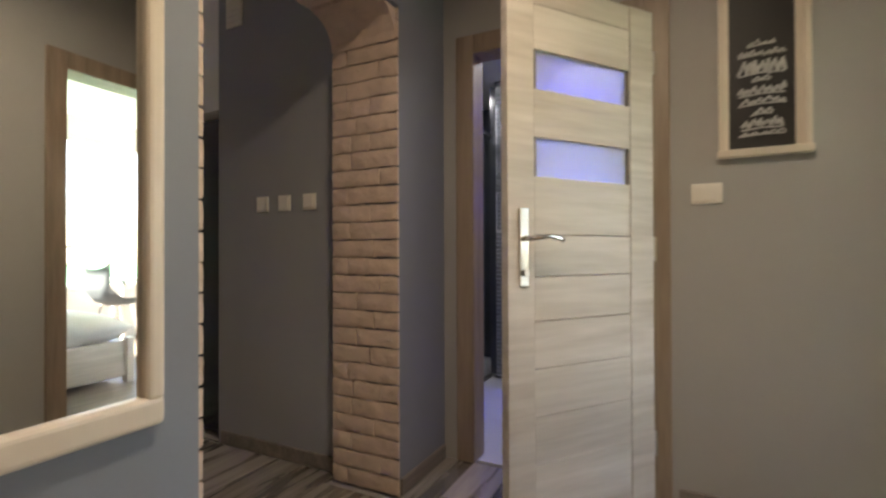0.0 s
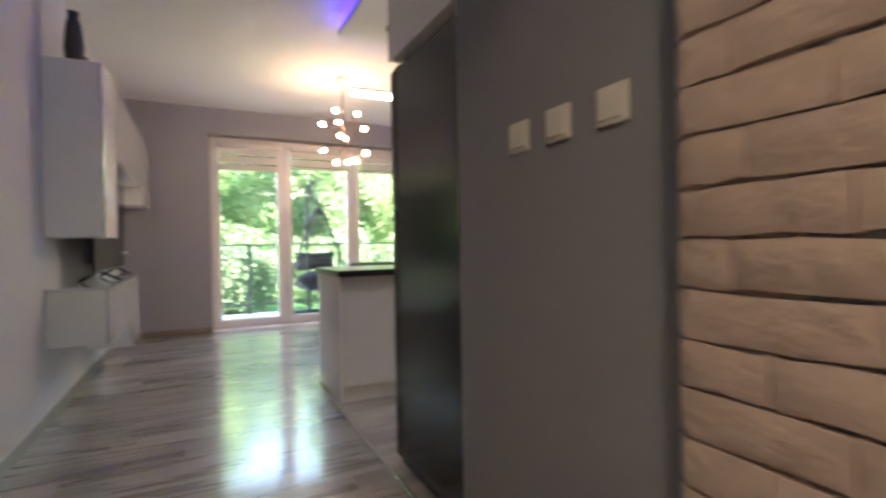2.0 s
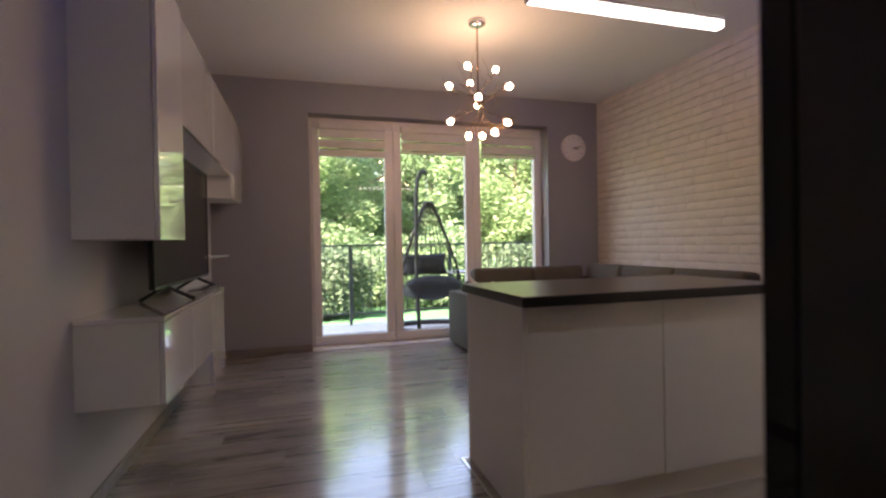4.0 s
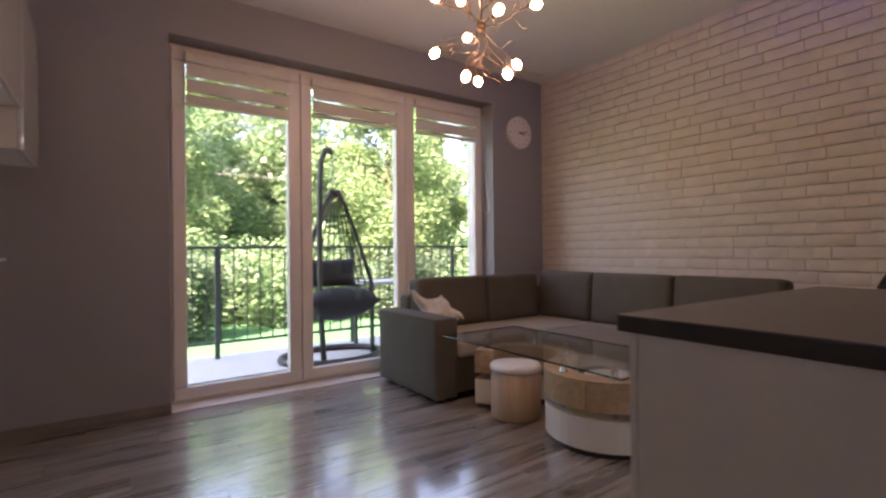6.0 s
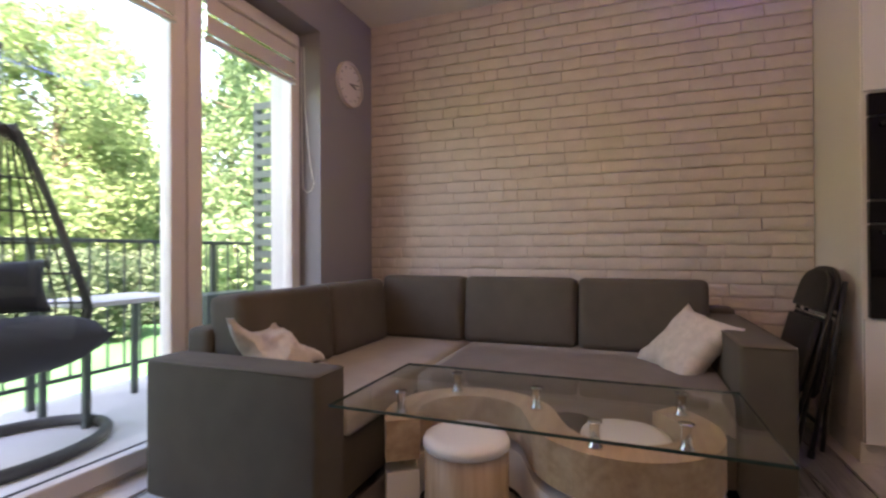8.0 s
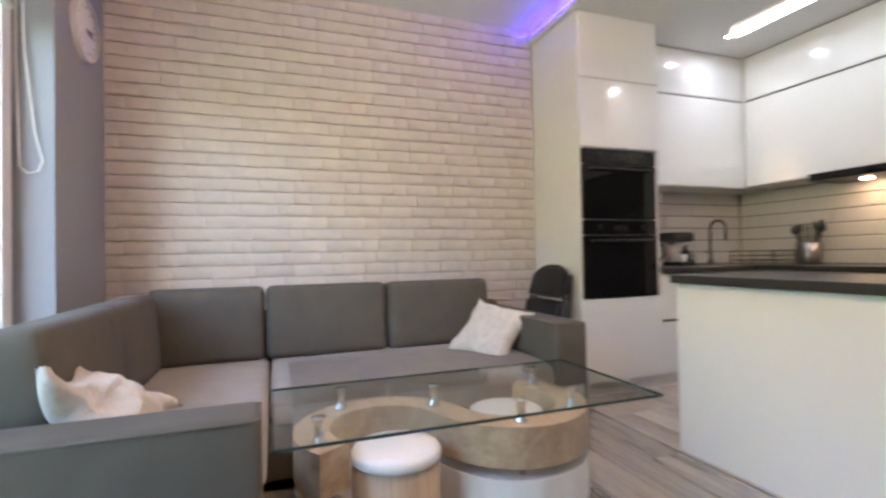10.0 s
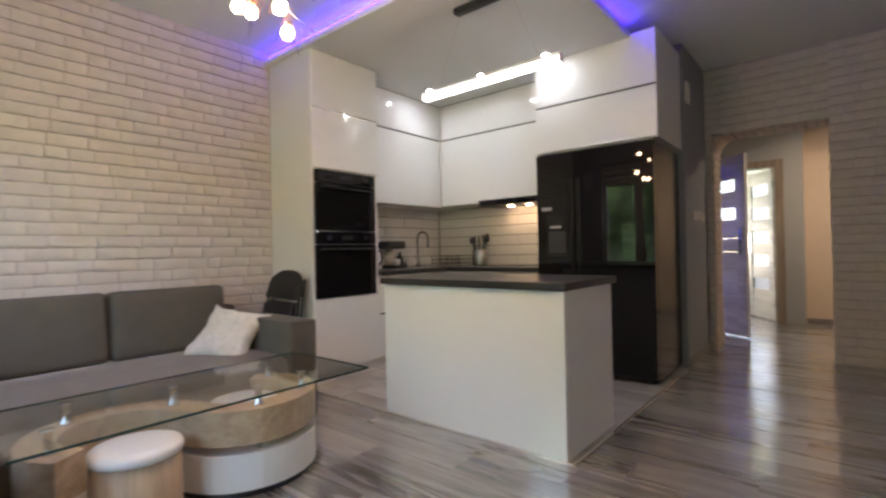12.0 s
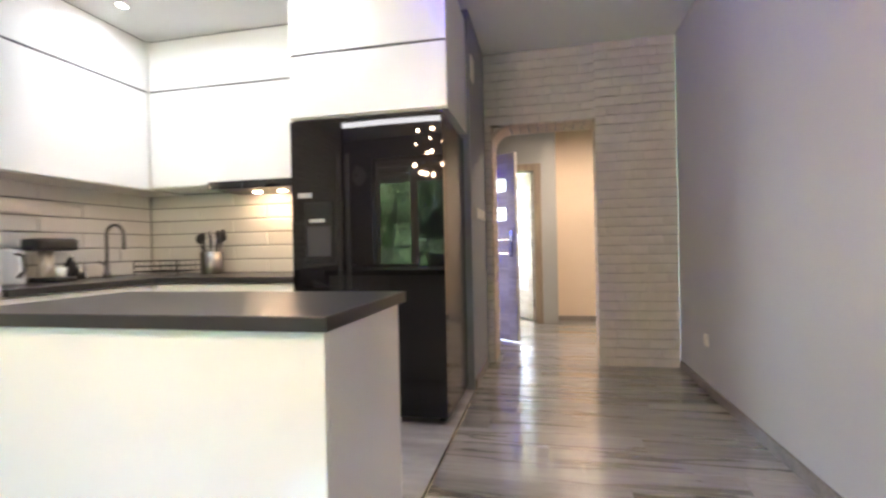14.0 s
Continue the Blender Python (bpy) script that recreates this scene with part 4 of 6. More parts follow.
# fridge
FX0, FX1, FYB, FYF, FT = 1.625, 2.58, 0.84, 1.565, 1.815
fridge = thing("fridge", (2.1, 1.2, 0), "tall glossy black side-by-side fridge freezer", "fridge")
part("body", box(((FX0, FYB, 0.03), (FX1, FYF - 0.075, FT - 0.012)), bevel=0.006), BLACKSIDE, fridge)
SPLIT = 2.235
def bowed(x0, x1):
    n = 8
    xm, half = (FX0 + FX1) / 2, (FX1 - FX0) / 2
    pts = [(x0, FYF - 0.07)] + [(x0 + (x1 - x0) * i / n, FYF - 0.012 * ((x0 + (x1 - x0) * i / n - xm) / half) ** 2) for i in range(n + 1)] + [(x1, FYF - 0.07)]
    return extrude_outline(pts, "z", 0.045, FT, 0.006)
part("fridge_door", bowed(FX0, SPLIT - 0.003), BLACKGLOSS, fridge, "wide glossy black door")
fz = part("freezer_door", bowed(SPLIT + 0.003, FX1), BLACKGLOSS, fridge, "narrow glossy black door with a dispenser")
part("grip_recess", box(((SPLIT - 0.045, FYF - 0.004, 0.45), (SPLIT - 0.012, FYF + 0.002, 1.60)), ((SPLIT + 0.012, FYF - 0.006, 0.45), (SPLIT + 0.045, FYF + 0.0015, 1.60)), bevel=0.002, seg=1), BLACKSIDE, fridge, "dark vertical grip strips")
part("dispenser", box(((2.30, FYF - 0.01, 0.95), (2.49, FYF + 0.004, 1.32)), bevel=0.008), BLACKSIDE, fz, "water dispenser panel")
part("dispenser_recess", box(((2.32, FYF + 0.0045, 0.99), (2.47, FYF + 0.006, 1.17))), SHADOWGAP, fz)
part("display", box(((2.355, FYF + 0.0045, 1.195), (2.455, FYF + 0.007, 1.215)), bevel=0.001, seg=1), CHALK, fz, "pale lit display")
part("energy_sticker", box(((2.44, FYF - 0.003, 1.345), (2.53, FYF + 0.001, 1.375))), CHALK, fz, "small pale sticker")
part("top_trim", box(((FX0 + 0.01, FYF - 0.10, FT + 0.001), (FX1 - 0.01, FYF - 0.03, FT + 0.012))), BLACKMATT, fridge)
for x in (FX0 + 0.05, FX1 - 0.05):
    part("foot", box(((x - 0.02, FYF - 0.2, 0), (x + 0.02, FYF - 0.1, 0.03))), BLACKMATT, fridge)
cabinet("fridge_top_cabinet", (1.60, 0.832, 1.84), (2.60, 1.515, 2.655), "+y", [2.235], "white gloss cabinet in two tiers above the fridge")
single("fridge_side_panel", box(((2.585, 0.832, 0), (2.603, 1.50, 1.838)), bevel=0.001, seg=1), WHITESATIN, "white panel between fridge and worktop", "cabinet panel")

# island
isl = thing("kitchen_island", (2.25, 2.8, 0), "white gloss kitchen island with closed sides", "kitchen island")
IX0, IX1, IY0, IY1 = 1.608, 2.85, 2.475, 3.105
part("body", box(((IX0 + 0.02, IY0 + 0.045, 0.0), (IX1 - 0.02, IY1 - 0.02, 0.82))), WHITESATIN, isl)
part("front_panel", box(((IX0, IY1 - 0.019, 0.004), (IX1, IY1, 0.82)), bevel=0.002), WHITE, isl, "white gloss panel")
part("side_panel", box(((IX0, IY0 + 0.02, 0.004), (IX0 + 0.019, IY1 - 0.021, 0.82)), bevel=0.002), WHITE, isl, "white gloss panel")
part("side_panel", box(((IX1 - 0.019, IY0 + 0.02, 0.004), (IX1, IY1 - 0.021, 0.82)), bevel=0.002), WHITE, isl, "white gloss panel")
for x0, x1 in ((IX0 + 0.021, 2.236), (2.24, IX1 - 0.021)):
    part("door", box(((x0, IY0 + 0.022, 0.105), (x1, IY0 + 0.041, 0.815)), bevel=0.002), WHITE, isl, "white gloss door")
single("island_worktop", box(((IX0 - 0.018, IY0 - 0.025, 0.822), (IX1 + 0.02, IY1 + 0.022, 0.862)), bevel=0.004), WORKTOP, "dark stone worktop on the island", "worktop")

# things on the worktop
WZ = 0.8625
tap = thing("kitchen_tap", (4.13, 1.40, WZ), "dark tall kitchen tap at the sink", "tap")
part("column", lathe([(0, 0), (0.027, 0), (0.024, 0.03), (0.016, 0.04), (0.016, 0.12), (0, 0.12)], (4.13, 1.40, WZ), 18), DARKSTEEL, tap, "", True)
part("spout", tube([(4.13, 1.40, WZ + 0.1)] + [(4.13 - 0.075 + 0.075 * math.cos(a), 1.40, WZ + 0.30 + 0.075 * math.sin(a)) for a in [math.pi * k / 10 for k in range(11)]] + [(3.98, 1.40, WZ + 0.2)], 0.011, 10), DARKSTEEL, tap, "", True)
part("lever", tube([(4.13, 1.415, WZ + 0.09), (4.12, 1.47, WZ + 0.12)], 0.006, 8), DARKSTEEL, tap)
coffee = thing("coffee_machine", (4.12, 1.80, WZ), "small pale coffee machine with black head", "coffee machine")
part("base", box(((4.0, 1.73, WZ), (4.22, 1.87, WZ + 0.03)), bevel=0.008), BLACKMATT, coffee)
part("column", lathe([(0, 0.03), (0.045, 0.03), (0.04, 0.20), (0, 0.20)], (4.16, 1.80, WZ), 18), PLASTIC, coffee, "", True)
part("head", turned(rounded((-0.10, -0.125, -0.04), (0.08, 0.125, 0.04), 0.03), Matrix.Translation((4.13, 1.80, WZ + 0.235))), BLACKMATT, coffee, "black machine head", True)
part("cup", lathe([(0.02, 0.031), (0.03, 0.09), (0.028, 0.09), (0.018, 0.035)], (4.04, 1.80, WZ), 16), CERAMIC, coffee, "", True)
kettle = thing("kettle", (4.14, 2.03, WZ), "rounded white kettle on the worktop", "kettle")
part("body", lathe([(0, 0), (0.075, 0), (0.08, 0.02), (0.07, 0.12), (0.055, 0.19), (0.03, 0.21), (0, 0.215)], (4.14, 2.03, WZ), 24), CERAMIC, kettle, "", True)
part("handle", tube([(4.08, 2.03, WZ + 0.18), (4.03, 2.03, WZ + 0.17), (4.02, 2.03, WZ + 0.08), (4.07, 2.03, WZ + 0.04)], 0.009, 8), BLACKMATT, kettle, "", True)
rack = thing("dish_rack", (3.9, 1.08, WZ), "dark wire dish rack in the corner", "dish rack")
for z in (0.03, 0.07, 0.11):
    part("rail", tube([(3.72, 0.95, WZ + z), (4.1, 0.95, WZ + z), (4.1, 1.2, WZ + z), (3.72, 1.2, WZ + z), (3.72, 0.95, WZ + z)], 0.0035, 6), BLACKMATT, rack)
for i in range(9):
    x = 3.73 + i * 0.046
    part("wire", tube([(x, 1.2, WZ + 0.11), (x, 1.2, WZ + 0.03), (x, 0.95, WZ + 0.03), (x, 0.95, WZ + 0.11)], 0.0025, 5), BLACKMATT, rack)
for x, y in ((3.72, 0.95), (4.1, 0.95), (3.72, 1.2), (4.1, 1.2)):
    part("foot", tube([(x, y, WZ), (x, y, WZ + 0.115)], 0.004, 6), BLACKMATT, rack)
pot = thing("utensil_pot", (3.57, 1.02, WZ), "dark steel pot full of black cooking utensils", "utensil pot")
part("pot", lathe([(0, 0), (0.075, 0), (0.078, 0.01), (0.082, 0.17), (0.077, 0.17), (0.072, 0.012), (0, 0.01)], (3.57, 1.02, WZ), 20), DARKSTEEL, pot, "", True)
rng = random.Random(4)
for i in range(10):
    a = i * 0.66
    tip = (3.57 + 0.10 * math.cos(a), 1.02 + 0.06 * math.sin(a), WZ + 0.26 + 0.05 * rng.random())
    ut = part("utensil", tube([(3.57 + 0.02 * math.cos(a), 1.02 + 0.02 * math.sin(a), WZ + 0.015), tip], 0.005, 6), BLACKMATT, pot)
    part("head", turned(lathe([(0, -0.035), (0.02, -0.02), (0.024, 0.01), (0.012, 0.035), (0, 0.038)], (0, 0, 0), 10), Matrix.Translation(tip) @ Matrix.Rotation(a, 4, "Z") @ Matrix.Diagonal((1, 0.35, 1, 1))), BLACKMATT, ut, "", True)
for x, y, r, h, mt in ((4.2, 1.61, 0.035, 0.17, BLACKMATT), (4.21, 1.53, 0.03, 0.12, CHROME)):
    b = thing("bottle", (x, y, WZ), "small dark bottle beside the tap" if mt is BLACKMATT else "small metal jar on the worktop", "bottle")
    part("body", lathe([(0, 0), (r, 0), (r, h * 0.65), (r * 0.45, h * 0.8), (r * 0.45, h * 0.9), (0, h * 0.9)], (x, y, WZ), 16), mt, b, "", True)
    part("cap", lathe([(0, h * 0.9), (r * 0.5, h * 0.9), (r * 0.5, h), (0, h)], (x, y, WZ), 14), CHROME, b)
so = thing("wall_socket", (BX - 0.014, 2.15, 1.33), "pale double socket on the tiled splashback", "socket")
part("plate", box(((BX - 0.024, 2.07, 1.29), (BX - 0.013, 2.23, 1.37)), bevel=0.003), PLASTIC, so)

# ---- living room: media wall ----
mu = thing("upper_media_cabinet", (0.18, 4.2, 1.1), "white gloss wall cabinet framing the television", "media cabinet")
UX = 0.30
part("body", box(((0.002, 3.02, 1.10), (UX - 0.02, 3.367, 2.17))), WHITESATIN, mu)
part("bridge", box(((0.002, 3.37, 1.66), (UX - 0.02, 5.20, 2.17))), WHITESATIN, mu)
part("end_body", box(((0.002, 5.203, 1.48), (UX - 0.02, 5.74, 2.17))), WHITESATIN, mu)
ajar = Matrix.Translation((UX - 0.019, 3.022, 0)) @ Matrix.Rotation(radians(-2.6), 4, "Z") @ Matrix.Translation((0.019 - UX, -3.022, 0))
part("door", turned(box(((UX - 0.018, 3.022, 1.098), (UX + 0.001, 3.362, 2.168)), bevel=0.0025), ajar), TVWHITE, mu, "white gloss door standing a finger ajar")
part("door", box(((UX - 0.019, 3.371, 1.655), (UX, 4.282, 2.168)), bevel=0.0025), TVWHITE, mu, "white gloss flap")
part("door", box(((UX - 0.019, 4.288, 1.655), (UX, 5.199, 2.168)), bevel=0.0025), TVWHITE, mu, "white gloss flap")
part("door", box(((UX - 0.019, 5.205, 1.476), (UX, 5.738, 2.168)), bevel=0.0025), TVWHITE, mu, "white gloss door")
ml = thing("low_media_cabinet", (0.18, 3.7, 0.2), "white gloss low cabinet fixed to the wall under the television", "media cabinet")
LX = 0.31
part("body", box(((0.002, 3.01, 0.445), (LX - 0.02, 4.05, 0.772))), WHITESATIN, ml)
part("end_body", box(((0.002, 4.053, 0.24), (LX - 0.02, 4.50, 0.772))), WHITESATIN, ml)
part("top", box(((0.002, 3.0, 0.774), (LX + 0.004, 4.51, 0.794)), bevel=0.003), TVWHITE, ml, "white gloss top")
part("door", box(((LX - 0.019, 3.012, 0.443), (LX, 3.529, 0.768)), bevel=0.0025), TVWHITE, ml, "white gloss flap")
part("door", box(((LX - 0.019, 3.532, 0.443), (LX, 4.048, 0.768)), bevel=0.0025), TVWHITE, ml, "white gloss flap")
part("door", box(((LX - 0.019, 4.052, 0.238), (LX, 4.498, 0.768)), bevel=0.0025), TVWHITE, ml, "white gloss door")
tv = thing("television", (0.17, 4.1, 0.794), "large flat black television on two splayed feet", "television")
part("screen", box(((0.15, 3.40, 0.865), (0.175, 4.72, 1.60)), bevel=0.004), TVBLACK, tv)
part("bezel", box(((0.173, 3.40, 0.865), (0.179, 4.72, 0.88)), ((0.173, 3.40, 1.592), (0.179, 4.72, 1.60)), ((0.173, 3.40, 0.88), (0.179, 3.408, 1.592)), ((0.173, 4.712, 0.88), (0.179, 4.72, 1.592))), BLACKMATT, tv)
part("back", box(((0.09, 3.6, 0.92), (0.149, 4.5, 1.4)), bevel=0.02), BLACKMATT, tv)
for y in (3.62, 4.36):
    part("foot", tube([(0.30, y, 0.80), (0.165, y, 0.87), (0.05, y, 0.80)], 0.010, 8), BLACKMATT, tv)
sh = thing("wall_shelf", (0.1, 5.3, 1.0), "thin white shelf on the grey wall", "shelf")
part("board", box(((0.002, 4.75, 0.985), (0.20, 5.62, 1.005)), bevel=0.003), WHITE, sh)
for y in (4.9, 5.45):
    part("bracket", box(((0.002, y, 0.93), (0.012, y + 0.02, 0.984)), ((0.012, y, 0.972), (0.12, y + 0.02, 0.984))), CHROME, sh)
dec = thing("media_box", (0.24, 4.1, 0.794), "thin silver media player with a dark stripe", "media player")
part("case", box(((0.205, 3.9, 0.795), (0.30, 4.32, 0.82)), bevel=0.004), CHROME, dec)
part("stripe", box(((0.3005, 3.91, 0.802), (0.302, 4.31, 0.811))), BLACKMATT, dec)
for y, h, r in ((3.10, 0.31, 0.055), (3.34, 0.12, 0.05)):
    v = thing("vase", (0.15, y, 2.17), "dull dark grey vase on top of the media cabinet" if h > 0.2 else "small dark bowl on top of the media cabinet", "vase")
    part("body", lathe([(0, 0), (r * 0.8, 0), (r, h * 0.3), (r * 0.75, h * 0.75), (r * 0.5, h * 0.9), (r * 0.62, h), (r * 0.54, h), (r * 0.42, h * 0.9), (0, h * 0.2)], (0.15, y, 2.171), 20), WICKER, v, "", True)

clock = thing("wall_clock", (3.955, WY, 2.18), "round white wall clock with dark numerals", "clock")
def disc(r0, r1, y0, y1, x, z):
    return turned(lathe([(r0, 0), (r1, 0), (r1, y1 - y0), (r0, y1 - y0)], (0, 0, 0), 40) if r0 else lathe([(0, 0), (r1, 0), (r1, y1 - y0), (0, y1 - y0)], (0, 0, 0), 40), Matrix.Translation((x, y1, z)) @ Matrix.Rotation(radians(90), 4, "X"))
part("face", disc(0, 0.145, WY - 0.02, WY, 3.955, 2.18), WHITESATIN, clock)
part("rim", disc(0.143, 0.158, WY - 0.03, WY, 3.955, 2.18), PVC, clock, "white rim")
for k in range(12):
    a = k * math.pi / 6
    part("hour_mark", turned(box(((-0.003, 0, 0.112), (0.003, 0.0015, 0.128))), Matrix.Translation((3.955, WY - 0.0217, 2.18)) @ Matrix.Rotation(a, 4, "Y")), BLACKMATT, clock)
for a, ln, w in ((100, 0.075, 0.006), (78, 0.11, 0.004)):
    part("clock_hand", turned(box(((-w, 0, -0.015), (w, 0.002, ln)), bevel=0.001, seg=1), Matrix.Translation((3.955, WY - 0.0255, 2.18)) @ Matrix.Rotation(radians(a), 4, "Y")), BLACKMATT, clock)

# ---- corner sofa ----
sofa = thing("corner_sofa", (3.5, 5.0, 0), "dark grey fabric corner sofa with loose back cushions", "sofa")
SX, SY = 4.21, 5.82
part("base", extrude_outline([(2.52, 5.03), (3.13, 5.03), (3.13, 3.65), (SX - 0.02, 3.65), (SX - 0.02, SY - 0.02), (2.52, SY - 0.02)], "z", 0.05, 0.30, 0.012), SOFA, sofa)
arm = part("arm", rounded((2.345, 5.015, 0.025), (2.53, SY, 0.565), 0.022), SOFA, sofa, "", True)
part("piping", tube([(2.3485, SY - 0.03, 0.5565), (2.3485, 5.04, 0.5565), (2.360, 5.0185, 0.5565), (2.515, 5.0185, 0.5565), (2.5265, 5.04, 0.5565), (2.5265, SY - 0.03, 0.5565)], 0.0045, 8), SOFA, arm, "", True)
arm = part("arm", rounded((3.09, 3.455, 0.025), (SX - 0.1, 3.645, 0.625), 0.022), SOFA, sofa, "", True)
part("piping", tube([(SX - 0.13, 3.4585, 0.6165), (3.115, 3.4585, 0.6165), (3.0935, 3.47, 0.6165), (3.0935, 3.63, 0.6165), (3.115, 3.6415, 0.6165), (SX - 0.13, 3.6415, 0.6165)], 0.0045, 8), SOFA, arm, "", True)
part("back_frame", rounded((2.53, SY - 0.13, 0.28), (SX, SY, 0.66), 0.03), SOFA, sofa, "", True)
part("back_frame", rounded((SX - 0.13, 3.47, 0.28), (SX, SY - 0.135, 0.66), 0.03), SOFA, sofa, "", True)
part("seat_cushion", rounded((2.535, 5.005, 0.285), (SX - 0.14, SY - 0.14, 0.395), 0.035, 0.012), SEAT, sofa, "light grey seat", True)
part("seat_cushion", rounded((3.11, 3.655, 0.285), (SX - 0.14, 4.997, 0.395), 0.035, 0.012), SEAT, sofa, "light grey seat", True)
def leaned(bm, centre, axis, deg):
    m = Matrix.Translation(centre)
    return turned(bm, m @ Matrix.Rotation(radians(deg), 4, axis) @ m.inverted())
for x0, x1 in ((2.56, 3.24), (3.25, 3.86)):
    part("back_cushion", leaned(rounded((x0, SY - 0.29, 0.395), (x1, SY - 0.115, 0.80), 0.038, 0.012, 1), (x0, SY - 0.2, 0.44), "X", -5), SOFA, sofa, "", True)
for y0, y1 in ((3.62, 4.31), (4.32, 5.02), (5.03, 5.62)):
    part("back_cushion", leaned(rounded((SX - 0.31, y0, 0.395), (SX - 0.115, y1, 0.815), 0.038, 0.012, 0), (SX - 0.2, y0, 0.44), "Y", 6), SOFA, sofa, "", True)
for x, y in ((2.43, 5.07), (2.43, 5.76), (3.15, 3.52), (4.0, 3.52), (4.1, 5.7)):
    part("foot", lathe([(0, 0), (0.02, 0), (0.025, 0.05), (0, 0.05)], (x, y, 0), 12), BLACKMATT, sofa)
throw = thing("seat_throw", (3.2, 3.9, 0.45), "grey quilted throw hanging over the seat edge", "throw")
tb = bmesh.new()
n1, n2 = 18, 8
grid = []
for i in range(n1 + 1):
    y = 3.66 + 1.25 * i / n1
    row = []
    for (x, z) in ((3.75, 0.417), (3.55, 0.422), (3.35, 0.422), (3.2, 0.418), (3.115, 0.411), (3.093, 0.385), (3.09, 0.33), (3.092, 0.27 + 0.03 * math.sin(i * 0.9))):
        row.append(tb.verts.new((x + 0.004 * math.sin(i * 1.7 + z * 20), y, z + 0.0025 * math.sin(i * 2.1 + x * 30))))
    grid.append(row)
for p, q in zip(grid, grid[1:]):
    for j in range(len(p) - 1):
        tb.faces.new((p[j], q[j], q[j + 1], p[j + 1]))
bmesh.ops.solidify(tb, geom=tb.faces[:], thickness=0.006)
bmesh.ops.recalc_face_normals(tb, faces=tb.faces[:])
part("cloth", tb, SEAT, throw, "", True)

def scatter_cushion(m, size, label, amount=0.012, corner=0.0):
    c = thing("scatter_cushion", (0, 0, 0), label, "cushion", "scatter cushions on the sofa")
    cover = crumpled(puffy(size, 26, 2.4, 0.16), amount)
    for v in cover.verts:
        w = max(0.0, v.co.x / size[0] + v.co.y / size[1] - 0.25)
        v.co.z += corner * w * w * 2.2
    part("cover", cover, PILLOW, c, "", True)
    c.matrix_basis = m
    return c
def facing(centre, normal, spin):
    return Matrix.Translation(centre) @ Vector(normal).to_track_quat("Z", "Y").to_matrix().to_4x4() @ Matrix.Rotation(radians(spin), 4, "Z")
scatter_cushion(facing((3.59, 3.775, 0.52), (-0.42, 0.60, 0.66), -12), (0.42, 0.40, 0.15), "cream fluffy cushion leaning on the sofa arm")
scatter_cushion(facing((2.655, 5.45, 0.545), (-0.35, -0.45, 0.80), 120), (0.33, 0.27, 0.16), "crumpled cream cushion lying over the sofa arm", 0.035, 0.16)


def folded_chair(base_y, lean, label):
    """A folding chair, shut flat and leaned on the cabinet's side: local x across, z up, y out of its face."""
    c = thing("folding_chair", (0, 0, 0), label, "chair", "folded chairs by the tall cabinet")
    arc = [(0.20 * math.copysign(abs(math.cos(a)) ** 0.75, math.cos(a)), 0.80 + 0.105 * math.sin(a)) for a in [math.pi * k / 14 for k in range(15)]]
    part("backrest", extrude_outline(arc + [(-0.215, 0.70), (0.215, 0.70)], "y", 0.0, 0.026, 0.009, 3), BAGBLACK, c, "", True)
    part("seat", extrude_outline([(0.20, 0.655), (-0.20, 0.655), (-0.205, 0.30), (-0.16, 0.26), (0.16, 0.26), (0.205, 0.30)], "y", 0.004, 0.034, 0.011, 3), BAGBLACK, c, "black padded seat", True)
    for s in (-1, 1):
        part("leg", tube([(s * 0.205, -0.006, 0.84), (s * 0.222, -0.006, 0.5), (s * 0.225, 0.0, 0.012)], 0.011, 10), BLACKMATT, c, "", True)
        part("leg", tube([(s * 0.19, -0.022, 0.60), (s * 0.19, -0.03, 0.3), (s * 0.195, -0.05, 0.03)], 0.010, 10), BLACKMATT, c, "", True)
        part("rubber_foot", lathe([(0, -0.005), (0.016, -0.005), (0.015, 0.03), (0, 0.03)], (s * 0.225, 0.0, 0.0), 12), BLACKMATT, c)
    part("crossbar", tube([(-0.222, -0.004, 0.16), (0.222, -0.004, 0.16)], 0.009, 10), BLACKMATT, c, "", True)
    part("hinge_bar", tube([(-0.205, 0.004, 0.675), (0.205, 0.004, 0.675)], 0.007, 10), CHROME, c, "bare metal bar", True)
    c.matrix_basis = pose(3.955, base_y, 0.006, lean, 0, 0)
    return c
folded_chair(3.235, 9.5, "black padded folding chair shut against the tall cabinet")
folded_chair(3.335, 14.5, "black padded folding chair leaned on another folded chair")

# ---- coffee table and stools ----
table = thing("coffee_table", (2.67, 4.35, 0), "glass coffee table on an S-shaped oak and white base", "coffee table")
C1, C2, RR = (2.74, 4.60), (2.815, 4.065), 0.262
line = [(C1[0] + RR * math.cos(a), C1[1] + RR * math.sin(a)) for a in [radians(130 - 200 * k / 22) for k in range(23)]]
line2 = [(C2[0] + RR * math.cos(a), C2[1] + RR * math.sin(a)) for a in [radians(110 + 215 * k / 24) for k in range(25)]]
path = line + line2
def band(pts, half, z0, z1, bevel=0.006):
    left, right = [], []
    for i, p in enumerate(pts):
        a, b = pts[max(0, i - 1)], pts[min(len(pts) - 1, i + 1)]
        d = Vector((b[0] - a[0], b[1] - a[1])).normalized()
        left.append((p[0] - d.y * half, p[1] + d.x * half))
        right.append((p[0] + d.y * half, p[1] - d.x * half))
    return extrude_outline(left + right[::-1], "z", z0, z1)
part("upper_band", band(path, 0.062, 0.225, 0.372), TABLEWOOD, table, "curved light oak band", False)
part("lower_band", band(path, 0.06, 0.03, 0.185), WHITESATIN, table, "curved white band", False)
part("plinth", band(path, 0.045, 0.0, 0.03), BLACKMATT, table)
